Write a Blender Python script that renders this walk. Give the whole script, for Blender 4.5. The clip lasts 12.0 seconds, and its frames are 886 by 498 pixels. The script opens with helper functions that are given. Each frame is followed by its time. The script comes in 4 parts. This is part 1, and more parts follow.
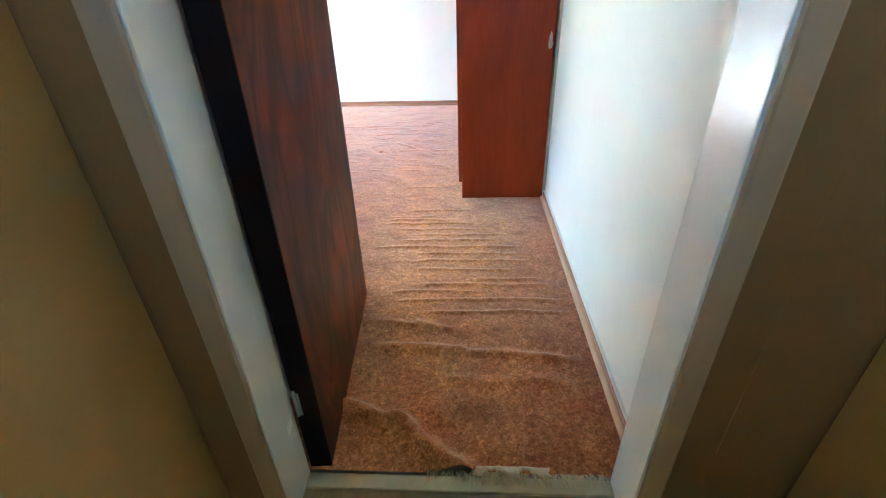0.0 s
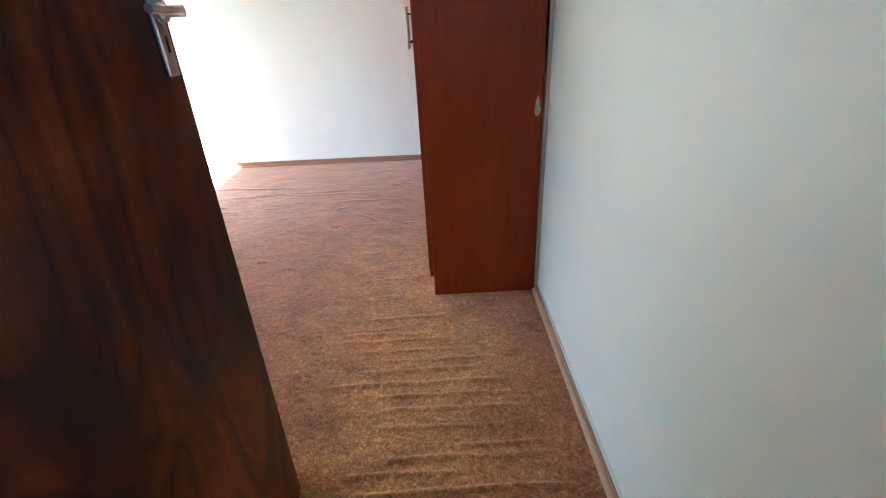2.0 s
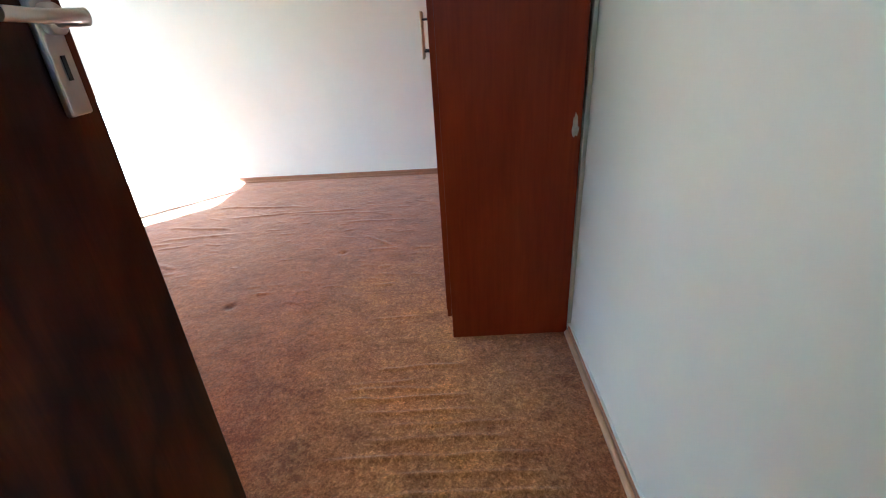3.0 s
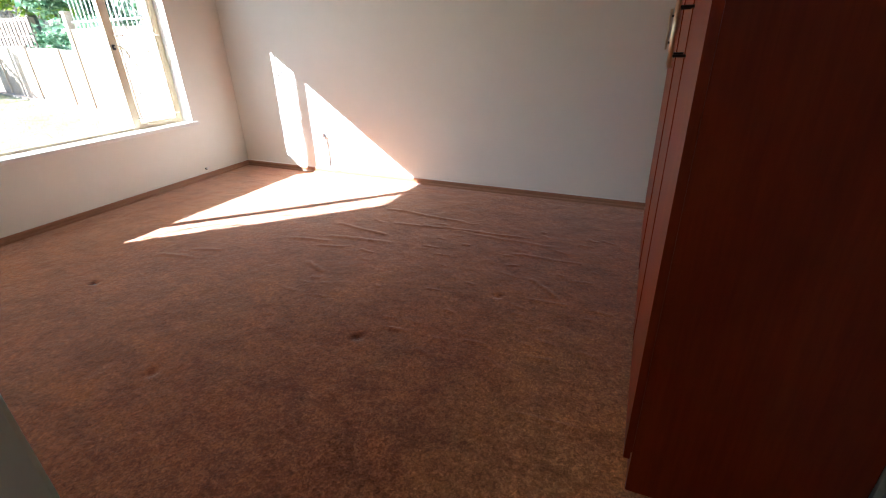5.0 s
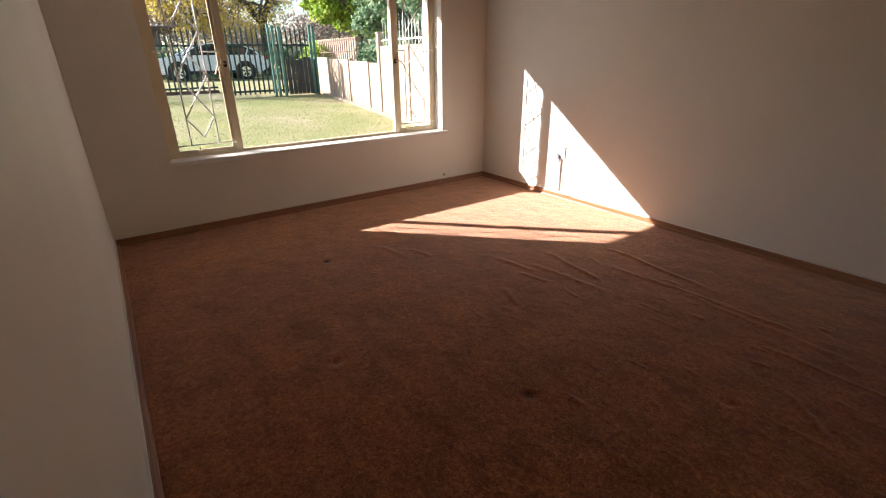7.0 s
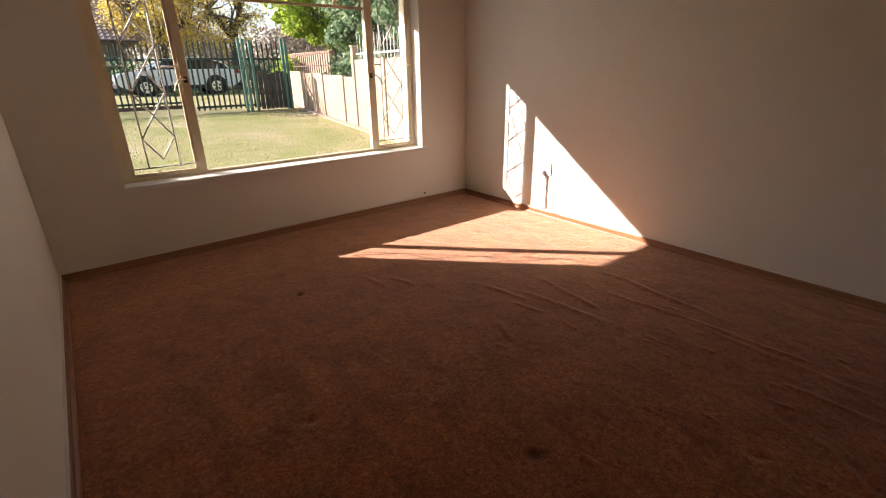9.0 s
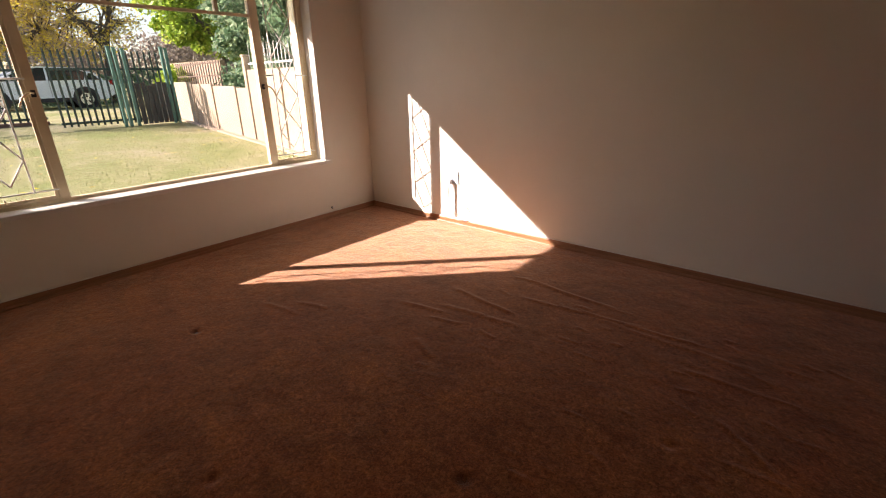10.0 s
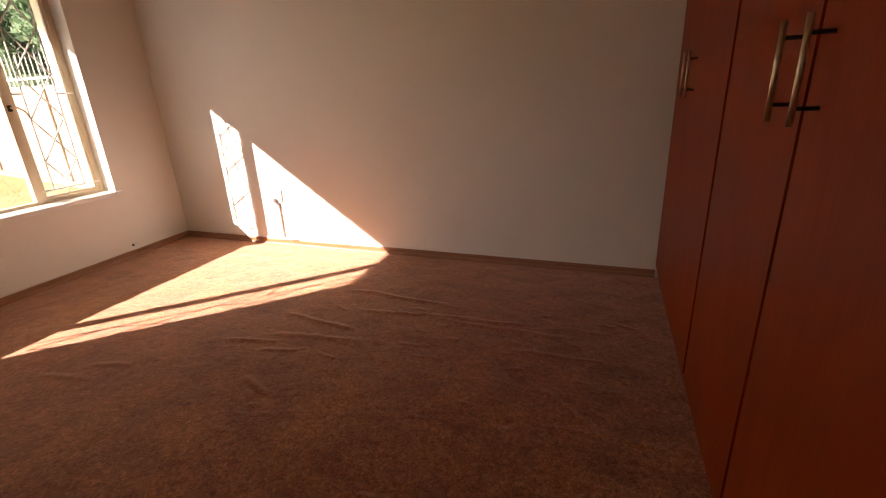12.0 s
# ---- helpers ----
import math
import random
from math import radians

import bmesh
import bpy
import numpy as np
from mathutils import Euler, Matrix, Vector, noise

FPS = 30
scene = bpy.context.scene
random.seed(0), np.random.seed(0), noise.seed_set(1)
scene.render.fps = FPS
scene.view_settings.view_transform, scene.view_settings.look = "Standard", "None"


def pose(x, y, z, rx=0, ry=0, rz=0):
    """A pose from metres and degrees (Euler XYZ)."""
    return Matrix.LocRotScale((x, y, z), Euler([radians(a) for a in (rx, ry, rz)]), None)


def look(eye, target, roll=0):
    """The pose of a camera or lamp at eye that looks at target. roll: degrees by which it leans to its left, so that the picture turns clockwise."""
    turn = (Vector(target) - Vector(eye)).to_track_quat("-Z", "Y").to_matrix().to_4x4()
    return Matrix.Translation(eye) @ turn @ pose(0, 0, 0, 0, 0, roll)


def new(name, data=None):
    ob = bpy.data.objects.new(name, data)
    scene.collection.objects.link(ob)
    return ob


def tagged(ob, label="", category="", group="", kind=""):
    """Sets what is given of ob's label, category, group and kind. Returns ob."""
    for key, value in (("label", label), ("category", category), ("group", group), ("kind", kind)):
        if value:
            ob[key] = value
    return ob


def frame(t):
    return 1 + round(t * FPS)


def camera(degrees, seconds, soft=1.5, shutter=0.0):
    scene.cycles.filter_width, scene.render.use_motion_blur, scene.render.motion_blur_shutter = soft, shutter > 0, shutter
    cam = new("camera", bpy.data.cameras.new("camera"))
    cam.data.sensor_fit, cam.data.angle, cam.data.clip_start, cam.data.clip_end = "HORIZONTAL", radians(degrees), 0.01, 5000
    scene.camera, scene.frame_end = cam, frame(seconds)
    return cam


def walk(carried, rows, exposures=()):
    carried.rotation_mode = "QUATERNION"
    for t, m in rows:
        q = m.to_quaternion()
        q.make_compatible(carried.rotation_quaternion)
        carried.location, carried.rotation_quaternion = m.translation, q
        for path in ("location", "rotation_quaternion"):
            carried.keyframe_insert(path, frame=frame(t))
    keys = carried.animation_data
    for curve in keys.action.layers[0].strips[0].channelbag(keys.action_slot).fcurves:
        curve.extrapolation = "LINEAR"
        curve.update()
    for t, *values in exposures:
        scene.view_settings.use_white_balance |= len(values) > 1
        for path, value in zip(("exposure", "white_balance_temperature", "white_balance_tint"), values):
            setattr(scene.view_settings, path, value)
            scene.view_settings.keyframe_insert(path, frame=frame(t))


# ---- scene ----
cam = camera(88.6, 12.0, 1.1)
PATH = [
    (0, (-0.492, -2.669, 1.207), (-0.596, -0.953, 0.184), -1.6),
    (0.5, (-0.473, -2.483, 1.233), (-0.529, -0.751, 0.234), -1.7),
    (1, (-0.44, -2.334, 1.244), (-0.478, -0.581, 0.282), -1.7),
    (1.5, (-0.463, -2.133, 1.245), (-0.468, -0.365, 0.31), -2.2),
    (2, (-0.47, -1.957, 1.265), (-0.471, -0.178, 0.351), -2.7),
    (2.5, (-0.496, -1.793, 1.269), (-0.489, -0.004, 0.375), -3.0),
    (2.7, (-0.497, -1.733, 1.266), (-0.509, 0.056, 0.373), -3.2),
    (4.3, (-0.544, -1.235, 1.263), (-0.952, 0.511, 0.378), -2.2),
    (4.5, (-0.567, -1.163, 1.235), (-1.084, 0.563, 0.366), -2.0),
    (5, (-0.616, -1.035, 1.23), (-1.37, 0.606, 0.369), -1.5),
    (5.5, (-0.642, -0.91, 1.227), (-1.652, 0.593, 0.379), -1.8),
    (6, (-0.703, -0.821, 1.2), (-1.942, 0.514, 0.375), -1.2),
    (6.5, (-0.71, -0.792, 1.221), (-2.14, 0.343, 0.405), -0.4),
    (8.5, (-0.885, -0.667, 1.217), (-2.429, 0.361, 0.47), -0.6),
    (9, (-0.948, -0.649, 1.228), (-2.403, 0.509, 0.492), -0.8),
    (9.5, (-0.982, -0.615, 1.227), (-2.331, 0.673, 0.505), -0.9),
    (10, (-0.996, -0.568, 1.233), (-2.202, 0.861, 0.525), -1.1),
    (10.5, (-1.002, -0.526, 1.227), (-2.068, 1.017, 0.531), -1.5),
    (11, (-0.978, -0.497, 1.225), (-1.896, 1.142, 0.539), -1.7),
    (11.5, (-0.932, -0.471, 1.224), (-1.716, 1.237, 0.541), -2.1),
    (12, (-0.911, -0.478, 1.222), (-1.562, 1.285, 0.538), -2.5),
]
EXPOSURES = [(0, 5.8, 4100, -6), (1.0, 5.4, 4120, -7), (2.0, 4.93, 4250, -4), (2.7, 4.66, 4350, -2), (4.3, 3.65, 4750, 4), (5.0, 3.03, 5050, 8), (5.5, 2.53, 5200, 10), (6.5, 1.97, 5850, 15), (9.0, 1.63, 6750, 23), (10.5, 1.60, 6850, 25), (11.5, 1.83, 6950, 28), (12.0, 2.15, 7150, 30)]
walk(cam, [(t, look(eye, target, roll)) for t, eye, target, roll in PATH], EXPOSURES)

# ---- light ----
SUN_TRAVEL = Vector((1.0, 0.985, -0.735))
world = bpy.data.worlds.new("sky")
scene.world = world
world.use_nodes = True
wn = world.node_tree.nodes
sky = wn.new("ShaderNodeTexSky")
sky.sky_type = "NISHITA"
sky.sun_disc = False
sky.sun_elevation = radians(27.4)
sky.sun_rotation = radians(225)
wn["Background"].inputs["Strength"].default_value = 0.085
world.node_tree.links.new(sky.outputs["Color"], wn["Background"].inputs["Color"])
sun = new("sun", bpy.data.lights.new("sun", "SUN"))
sun.data.energy = 5.0
sun.data.angle = radians(0.42)
sun.data.color = (1.0, 0.94, 0.86)
sun.matrix_world = look((-20, -18, 14), Vector((-20, -18, 14)) + SUN_TRAVEL)
# skylight entering through the upper part of the window opening
win_light = new("window_daylight", bpy.data.lights.new("window_daylight", "AREA"))
win_light.data.shape = "RECTANGLE"
win_light.data.size, win_light.data.size_y = 2.2, 0.13
win_light.data.energy = 0.6
win_light.data.color = (0.90, 0.95, 1.0)
win_light.matrix_world = look((-4.56, 0.77, 1.94), (-3.4, 0.77, 1.9))

# ---- materials ----


def mat(name, base, rough=0.6, metal=0.0, spec=None):
    m = bpy.data.materials.new(name)
    m.use_nodes = True
    b = m.node_tree.nodes["Principled BSDF"]
    b.inputs["Base Color"].default_value = (*base, 1)
    b.inputs["Roughness"].default_value = rough
    b.inputs["Metallic"].default_value = metal
    if spec is not None:
        b.inputs["Specular IOR Level"].default_value = spec
    return m


def coords(m, scale=(1, 1, 1), kind="Object"):
    nt = m.node_tree
    tc = nt.nodes.new("ShaderNodeTexCoord")
    mp = nt.nodes.new("ShaderNodeMapping")
    mp.inputs["Scale"].default_value = scale
    nt.links.new(tc.outputs[kind], mp.inputs["Vector"])
    return mp.outputs["Vector"]


def noise_tex(m, vec, scale, detail=4.0, rough=0.55, distort=0.0):
    n = m.node_tree.nodes.new("ShaderNodeTexNoise")
    n.inputs["Scale"].default_value = scale
    n.inputs["Detail"].default_value = detail
    n.inputs["Roughness"].default_value = rough
    n.inputs["Distortion"].default_value = distort
    m.node_tree.links.new(vec, n.inputs["Vector"])
    return n.outputs["Fac"]


def ramp(m, fac, stops):
    r = m.node_tree.nodes.new("ShaderNodeValToRGB")
    e = r.color_ramp.elements
    while len(e) < len(stops):
        e.new(0.5)
    for el, (p, c) in zip(e, stops):
        el.position = p
        el.color = (*c, 1)
    m.node_tree.links.new(fac, r.inputs["Fac"])
    return r.outputs["Color"]


def mix(m, fac, a, b, blend="MIX"):
    n = m.node_tree.nodes.new("ShaderNodeMix")
    n.data_type = "RGBA"
    n.blend_type = blend
    for sock, v in ((n.inputs[0], fac), (n.inputs[6], a), (n.inputs[7], b)):
        if isinstance(v, (int, float)):
            sock.default_value = v
        elif isinstance(v, tuple):
            sock.default_value = (*v, 1)
        else:
            m.node_tree.links.new(v, sock)
    return n.outputs[2]


def paint(m, color=None, rough=None):
    b = m.node_tree.nodes["Principled BSDF"]
    if color is not None:
        m.node_tree.links.new(color, b.inputs["Base Color"])
    if rough is not None:
        m.node_tree.links.new(rough, b.inputs["Roughness"])


def bump(m, height, strength=0.3, dist=0.01, after=None):
    n = m.node_tree.nodes.new("ShaderNodeBump")
    n.inputs["Strength"].default_value = strength
    n.inputs["Distance"].default_value = dist
    m.node_tree.links.new(height, n.inputs["Height"])
    if after is not None:
        m.node_tree.links.new(after, n.inputs["Normal"])
    m.node_tree.links.new(n.outputs["Normal"], m.node_tree.nodes["Principled BSDF"].inputs["Normal"])
    return n.outputs["Normal"]


def speckled(name, a, b, scale, rough=0.7, bump_scale=None, strength=0.2, dist=0.004, detail=5, metal=0.0, stretch=(1, 1, 1)):
    """A plain surface with broad tone changes and a fine grain."""
    m = mat(name, a, rough, metal)
    v = coords(m, stretch)
    broad = noise_tex(m, v, scale, detail)
    paint(m, ramp(m, broad, [(0.3, a), (0.7, b)]))
    bump(m, noise_tex(m, v, bump_scale or scale * 20, 3), strength, dist)
    return m


def wood(name, dark, mid, light, grain=(30, 30, 1.4), rough=0.35, swirl=1.0, figure=2.2, coat=0.0):
    m = mat(name, mid, rough)
    v = coords(m, grain)
    fine = noise_tex(m, v, 3.0, 8, 0.6, swirl)
    big = noise_tex(m, coords(m, (grain[0] * 0.1, grain[1] * 0.1, grain[2] * 0.6)), figure, 4, 0.55, swirl * 2.5)
    c1 = ramp(m, fine, [(0.25, dark), (0.5, mid), (0.8, light)])
    c2 = ramp(m, big, [(0.3, dark), (0.52, mid), (0.72, light)])
    paint(m, mix(m, 0.5, c1, c2), None)
    bump(m, fine, 0.08, 0.002)
    m.node_tree.nodes["Principled BSDF"].inputs["Coat Weight"].default_value = coat
    m.node_tree.nodes["Principled BSDF"].inputs["Coat Roughness"].default_value = 0.18
    return m


def carpet_material():
    m = mat("carpet_pile", (0.3, 0.15, 0.09), 1.0, spec=0.1)
    nt = m.node_tree
    v = coords(m)
    warp = nt.nodes.new("ShaderNodeVectorMath")
    warp.operation = "MULTIPLY_ADD"
    wn1 = nt.nodes.new("ShaderNodeTexNoise")
    wn1.inputs["Scale"].default_value = 60
    nt.links.new(v, wn1.inputs["Vector"])
    nt.links.new(wn1.outputs["Color"], warp.inputs[0])
    warp.inputs[1].default_value = (0.012, 0.012, 0.012)
    nt.links.new(v, warp.inputs[2])
    vor = nt.nodes.new("ShaderNodeTexVoronoi")
    vor.inputs["Scale"].default_value = 150
    nt.links.new(warp.outputs["Vector"], vor.inputs["Vector"])
    bw = nt.nodes.new("ShaderNodeRGBToBW")
    nt.links.new(vor.outputs["Color"], bw.inputs["Color"])
    clump = noise_tex(m, v, 46, 7, 0.85, 0.8)
    tread = noise_tex(m, coords(m, (1.0, 1.5, 1)), 4.5, 6, 0.65, 0.6)
    stain = noise_tex(m, v, 0.9, 3, 0.5)
    base = ramp(m, clump, [(0.30, (0.150, 0.050, 0.017)), (0.5, (0.350, 0.131, 0.045)), (0.70, (0.62, 0.275, 0.106))])
    tuft = ramp(m, bw.outputs["Val"], [(0.1, (0.72, 0.70, 0.68)), (0.5, (1.0, 1.0, 1.0)), (0.85, (1.26, 1.26, 1.25))])
    c = mix(m, 1.0, base, tuft, "MULTIPLY")
    c = mix(m, 1.0, c, ramp(m, tread, [(0.28, (0.58, 0.50, 0.50)), (0.52, (0.96, 0.94, 0.92)), (0.72, (1.16, 1.12, 0.86))]), "MULTIPLY")
    c = mix(m, 1.0, c, ramp(m, stain, [(0.35, (0.86, 0.78, 0.82)), (0.65, (1.0, 1.0, 0.98))]), "MULTIPLY")
    # golden worn passage lane, lightened further for missing light; mauve where pile is untrodden
    sep = nt.nodes.new("ShaderNodeSeparateXYZ")
    nt.links.new(warp.outputs["Vector"], sep.inputs[0])
    far = nt.nodes.new("ShaderNodeMath")
    far.operation = "SUBTRACT"
    nt.links.new(sep.outputs["X"], far.inputs[0])
    far.inputs[1].default_value = -0.62
    away = nt.nodes.new("ShaderNodeMath")
    away.operation = "ABSOLUTE"
    nt.links.new(far.outputs[0], away.inputs[0])
    lane = nt.nodes.new("ShaderNodeMapRange")
    lane.inputs["From Min"].default_value, lane.inputs["From Max"].default_value = 0.10, 0.62
    lane.inputs["To Min"].default_value, lane.inputs["To Max"].default_value = 1.0, 0.0
    nt.links.new(away.outputs[0], lane.inputs["Value"])
    reach = nt.nodes.new("ShaderNodeMapRange")
    reach.inputs["From Min"].default_value, reach.inputs["From Max"].default_value = -0.2, 1.1
    reach.inputs["To Min"].default_value, reach.inputs["To Max"].default_value = 1.0, 0.0
    nt.links.new(sep.outputs["Y"], reach.inputs["Value"])
    both = nt.nodes.new("ShaderNodeMath")
    both.operation = "MULTIPLY"
    nt.links.new(lane.outputs["Result"], both.inputs[0])
    nt.links.new(reach.outputs["Result"], both.inputs[1])
    worn = nt.nodes.new("ShaderNodeMath")
    worn.operation = "MULTIPLY"
    nt.links.new(both.outputs[0], worn.inputs[0])
    nt.links.new(noise_tex(m, coords(m, (1.0, 1.3, 1)), 7, 5, 0.6, 0.5), worn.inputs[1])
    c = mix(m, 1.0, c, ramp(m, worn.outputs[0], [(0.0, (1.0, 0.96, 0.98)), (0.20, (1.26, 1.46, 1.40)), (0.5, (1.70, 2.10, 1.95))]), "MULTIPLY")
    # loose pale fibres and lint standing out of the pile
    lint = noise_tex(m, coords(m, (1.0, 1.6, 1)), 75, 3, 0.6, 1.5)
    c = mix(m, 1.0, c, ramp(m, lint, [(0.32, (0.88, 0.87, 0.87)), (0.46, (1, 1, 1)), (0.62, (1.02, 1.02, 1.0)), (0.70, (1.3, 1.28, 1.2))]), "MULTIPLY")
    # shade of two pile dents, darkened into the colour with soft ragged rims
    for sx, sy, r in ((-1.68, 0.33, 0.038), (-3.355, 0.19, 0.026)):
        dn = nt.nodes.new("ShaderNodeVectorMath")
        dn.operation = "DISTANCE"
        nt.links.new(warp.outputs["Vector"], dn.inputs[0])
        dn.inputs[1].default_value = (sx, sy, 0)
        c = mix(m, 1.0, c, ramp(m, dn.outputs["Value"], [(r * 0.45, (0.5, 0.45, 0.45)), (r * 1.15, (1, 1, 1))]), "MULTIPLY")
    paint(m, c)
    n1 = bump(m, clump, 0.3, 0.008)
    bump(m, vor.outputs["Distance"], 0.25, 0.004, n1)
    b = nt.nodes["Principled BSDF"]
    b.inputs["Sheen Weight"].default_value = 0.8
    b.inputs["Sheen Roughness"].default_value = 0.45
    b.inputs["Sheen Tint"].default_value = (1.0, 0.74, 0.56, 1)
    return m


def wall_paint(name, a, b, rough=0.55, strength=0.12):
    m = mat(name, a, rough)
    v = coords(m)
    paint(m, ramp(m, noise_tex(m, v, 1.3, 5, 0.6), [(0.32, a), (0.68, b)]), None)
    rn = noise_tex(m, v, 6, 3)
    mr = m.node_tree.nodes.new("ShaderNodeMapRange")
    mr.inputs["To Min"].default_value = rough - 0.08
    mr.inputs["To Max"].default_value = rough + 0.1
    m.node_tree.links.new(rn, mr.inputs["Value"])
    paint(m, None, mr.outputs["Result"])
    n1 = bump(m, noise_tex(m, v, 9, 3), 0.12, 0.01)
    bump(m, noise_tex(m, v, 160, 3, 0.6), strength, 0.002, n1)
    return m


def glass_material():
    m = bpy.data.materials.new("window_glass")
    m.use_nodes = True
    nt = m.node_tree
    nt.nodes.remove(nt.nodes["Principled BSDF"])
    tr = nt.nodes.new("ShaderNodeBsdfTransparent")
    tr.inputs["Color"].default_value = (0.95, 0.97, 0.96, 1)
    gl = nt.nodes.new("ShaderNodeBsdfGlossy")
    gl.inputs["Roughness"].default_value = 0.03
    fr = nt.nodes.new("ShaderNodeFresnel")
    fr.inputs["IOR"].default_value = 1.45
    mx = nt.nodes.new("ShaderNodeMixShader")
    nt.links.new(fr.outputs["Fac"], mx.inputs["Fac"])
    nt.links.new(tr.outputs["BSDF"], mx.inputs[1])
    nt.links.new(gl.outputs["BSDF"], mx.inputs[2])
    nt.links.new(mx.outputs["Shader"], nt.nodes["Material Output"].inputs["Surface"])
    return m


def leaf_material(name, dark, light, pale):
    m = mat(name, dark, 0.6)
    nt = m.node_tree
    geo = nt.nodes.new("ShaderNodeNewGeometry")
    c = ramp(m, geo.outputs["Random Per Island"], [(0.0, dark), (0.6, light), (1.0, pale)])
    paint(m, c)
    b = nt.nodes["Principled BSDF"]
    tl = nt.nodes.new("ShaderNodeBsdfTranslucent")
    nt.links.new(c, tl.inputs["Color"])
    mx = nt.nodes.new("ShaderNodeMixShader")
    mx.inputs["Fac"].default_value = 0.5
    nt.links.new(b.outputs["BSDF"], mx.inputs[1])
    nt.links.new(tl.outputs["BSDF"], mx.inputs[2])
    nt.links.new(mx.outputs["Shader"], nt.nodes["Material Output"].inputs["Surface"])
    return m


def veneer():
    """Dark mahogany with a flame figure, the grain upright."""
    m = mat("mahogany_veneer", (0.08, 0.02, 0.008), 0.4, spec=0.13)
    nt = m.node_tree
    field = noise_tex(m, coords(m, (2.6, 2.6, 1.0)), 1.3, 2.2, 0.45, 1.7)
    mul = nt.nodes.new("ShaderNodeMath")
    mul.operation = "MULTIPLY"
    mul.inputs[1].default_value = 9.0
    nt.links.new(field, mul.inputs[0])
    pp = nt.nodes.new("ShaderNodeMath")
    pp.operation = "PINGPONG"
    pp.inputs[1].default_value = 1.0
    nt.links.new(mul.outputs["Value"], pp.inputs[0])
    fine = noise_tex(m, coords(m, (60, 60, 2.2)), 3.0, 6, 0.65, 0.5)
    streak = noise_tex(m, coords(m, (9, 9, 1.1)), 2.0, 5, 0.6, 1.8)
    patch = noise_tex(m, coords(m, (1.0, 1.0, 0.6)), 2.6, 4, 0.6, 1.2)
    c1 = ramp(m, pp.outputs["Value"], [(0.0, (0.050, 0.0095, 0.0018)), (0.2, (0.085, 0.017, 0.0028)), (0.7, (0.135, 0.029, 0.0044)), (1.0, (0.165, 0.037, 0.0056))])
    c2 = mix(m, 1.0, c1, ramp(m, fine, [(0.3, (0.80, 0.77, 0.74)), (0.65, (1.1, 1.08, 1.05))]), "MULTIPLY")
    c3 = mix(m, 1.0, c2, ramp(m, streak, [(0.3, (0.80, 0.77, 0.75)), (0.62, (1.08, 1.06, 1.04))]), "MULTIPLY")
    paint(m, mix(m, 1.0, c3, ramp(m, patch, [(0.32, (0.34, 0.32, 0.32)), (0.62, (1.3, 1.24, 1.1))]), "MULTIPLY"))
    b = nt.nodes["Principled BSDF"]
    b.inputs["Coat Weight"].default_value = 0.06
    b.inputs["Coat Roughness"].default_value = 0.22
    bump(m, fine, 0.08, 0.002)
    return m


M_WALL = wall_paint("wall_paint_cream", (0.75, 0.72, 0.63), (0.80, 0.77, 0.68))
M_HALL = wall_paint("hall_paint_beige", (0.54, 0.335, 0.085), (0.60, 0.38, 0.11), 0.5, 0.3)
# ceiling is out of view; darker than the walls to weaken light bounced down
M_CEIL = wall_paint("low_bounce_ceiling", (0.50, 0.47, 0.41), (0.55, 0.52, 0.46), 0.8)
M_SLAB = speckled("concrete_slab", (0.25, 0.24, 0.22), (0.33, 0.31, 0.29), 4)
M_CARPET = carpet_material()
M_BACKING = speckled("carpet_backing", (0.50, 0.42, 0.28), (0.62, 0.54, 0.38), 40, 0.95, 300, 0.5)
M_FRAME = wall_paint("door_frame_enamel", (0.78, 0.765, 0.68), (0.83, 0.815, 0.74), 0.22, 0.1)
# browner than the jamb enamel: the hall's shade is mixed into the colour
M_ARCH = wall_paint("shade_toned_enamel", (0.36, 0.245, 0.12), (0.42, 0.29, 0.15), 0.4, 0.15)
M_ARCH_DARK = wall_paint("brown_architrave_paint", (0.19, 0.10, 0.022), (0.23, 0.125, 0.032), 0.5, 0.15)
M_DOOR = veneer()
# near-black colour stands in for the shadow between jamb and door
M_HINGE_SHADE = mat("hinge_gap_shade", (0.012, 0.006, 0.004), 0.7, spec=0.08)
M_WARD = wood("cherry_laminate", (0.175, 0.021, 0.002), (0.24, 0.032, 0.003), (0.30, 0.045, 0.005), (26, 26, 1.2), 0.42, 0.4, 2.0, 0.0)
M_WARD.node_tree.nodes["Principled BSDF"].inputs["Specular IOR Level"].default_value = 0.16
# near-black behind the doors, so the gaps between them read as shaded seams
M_WARD_DARK = mat("wardrobe_gap_shade", (0.035, 0.010, 0.005), 0.8)
M_SKIRT = wood("skirting_timber", (0.20, 0.085, 0.036), (0.33, 0.15, 0.066), (0.44, 0.22, 0.11), (2, 2, 40), 0.45)
M_SKIRT_PALE = wood("varnished_quadrant", (0.36, 0.19, 0.09), (0.50, 0.29, 0.15), (0.60, 0.38, 0.21), (3, 3, 40), 0.4)
M_WHITE = speckled("white_gloss_enamel", (0.72, 0.70, 0.64), (0.80, 0.78, 0.72), 5, 0.3, 90, 0.1)
M_STEEL = speckled("cream_steel_window_paint", (0.68, 0.56, 0.37), (0.77, 0.66, 0.46), 8, 0.35, 120, 0.2)
M_BAR = speckled("pale_burglar_bar_paint", (0.84, 0.82, 0.77), (0.90, 0.88, 0.83), 12, 0.4, 150, 0.15)
M_CHROME = speckled("brushed_chrome", (0.70, 0.70, 0.69), (0.82, 0.82, 0.81), 20, 0.36, 200, 0.05, metal=1.0)
M_NICKEL = speckled("satin_nickel_bar", (0.62, 0.52, 0.36), (0.74, 0.64, 0.46), 40, 0.28, 300, 0.1, metal=1.0)
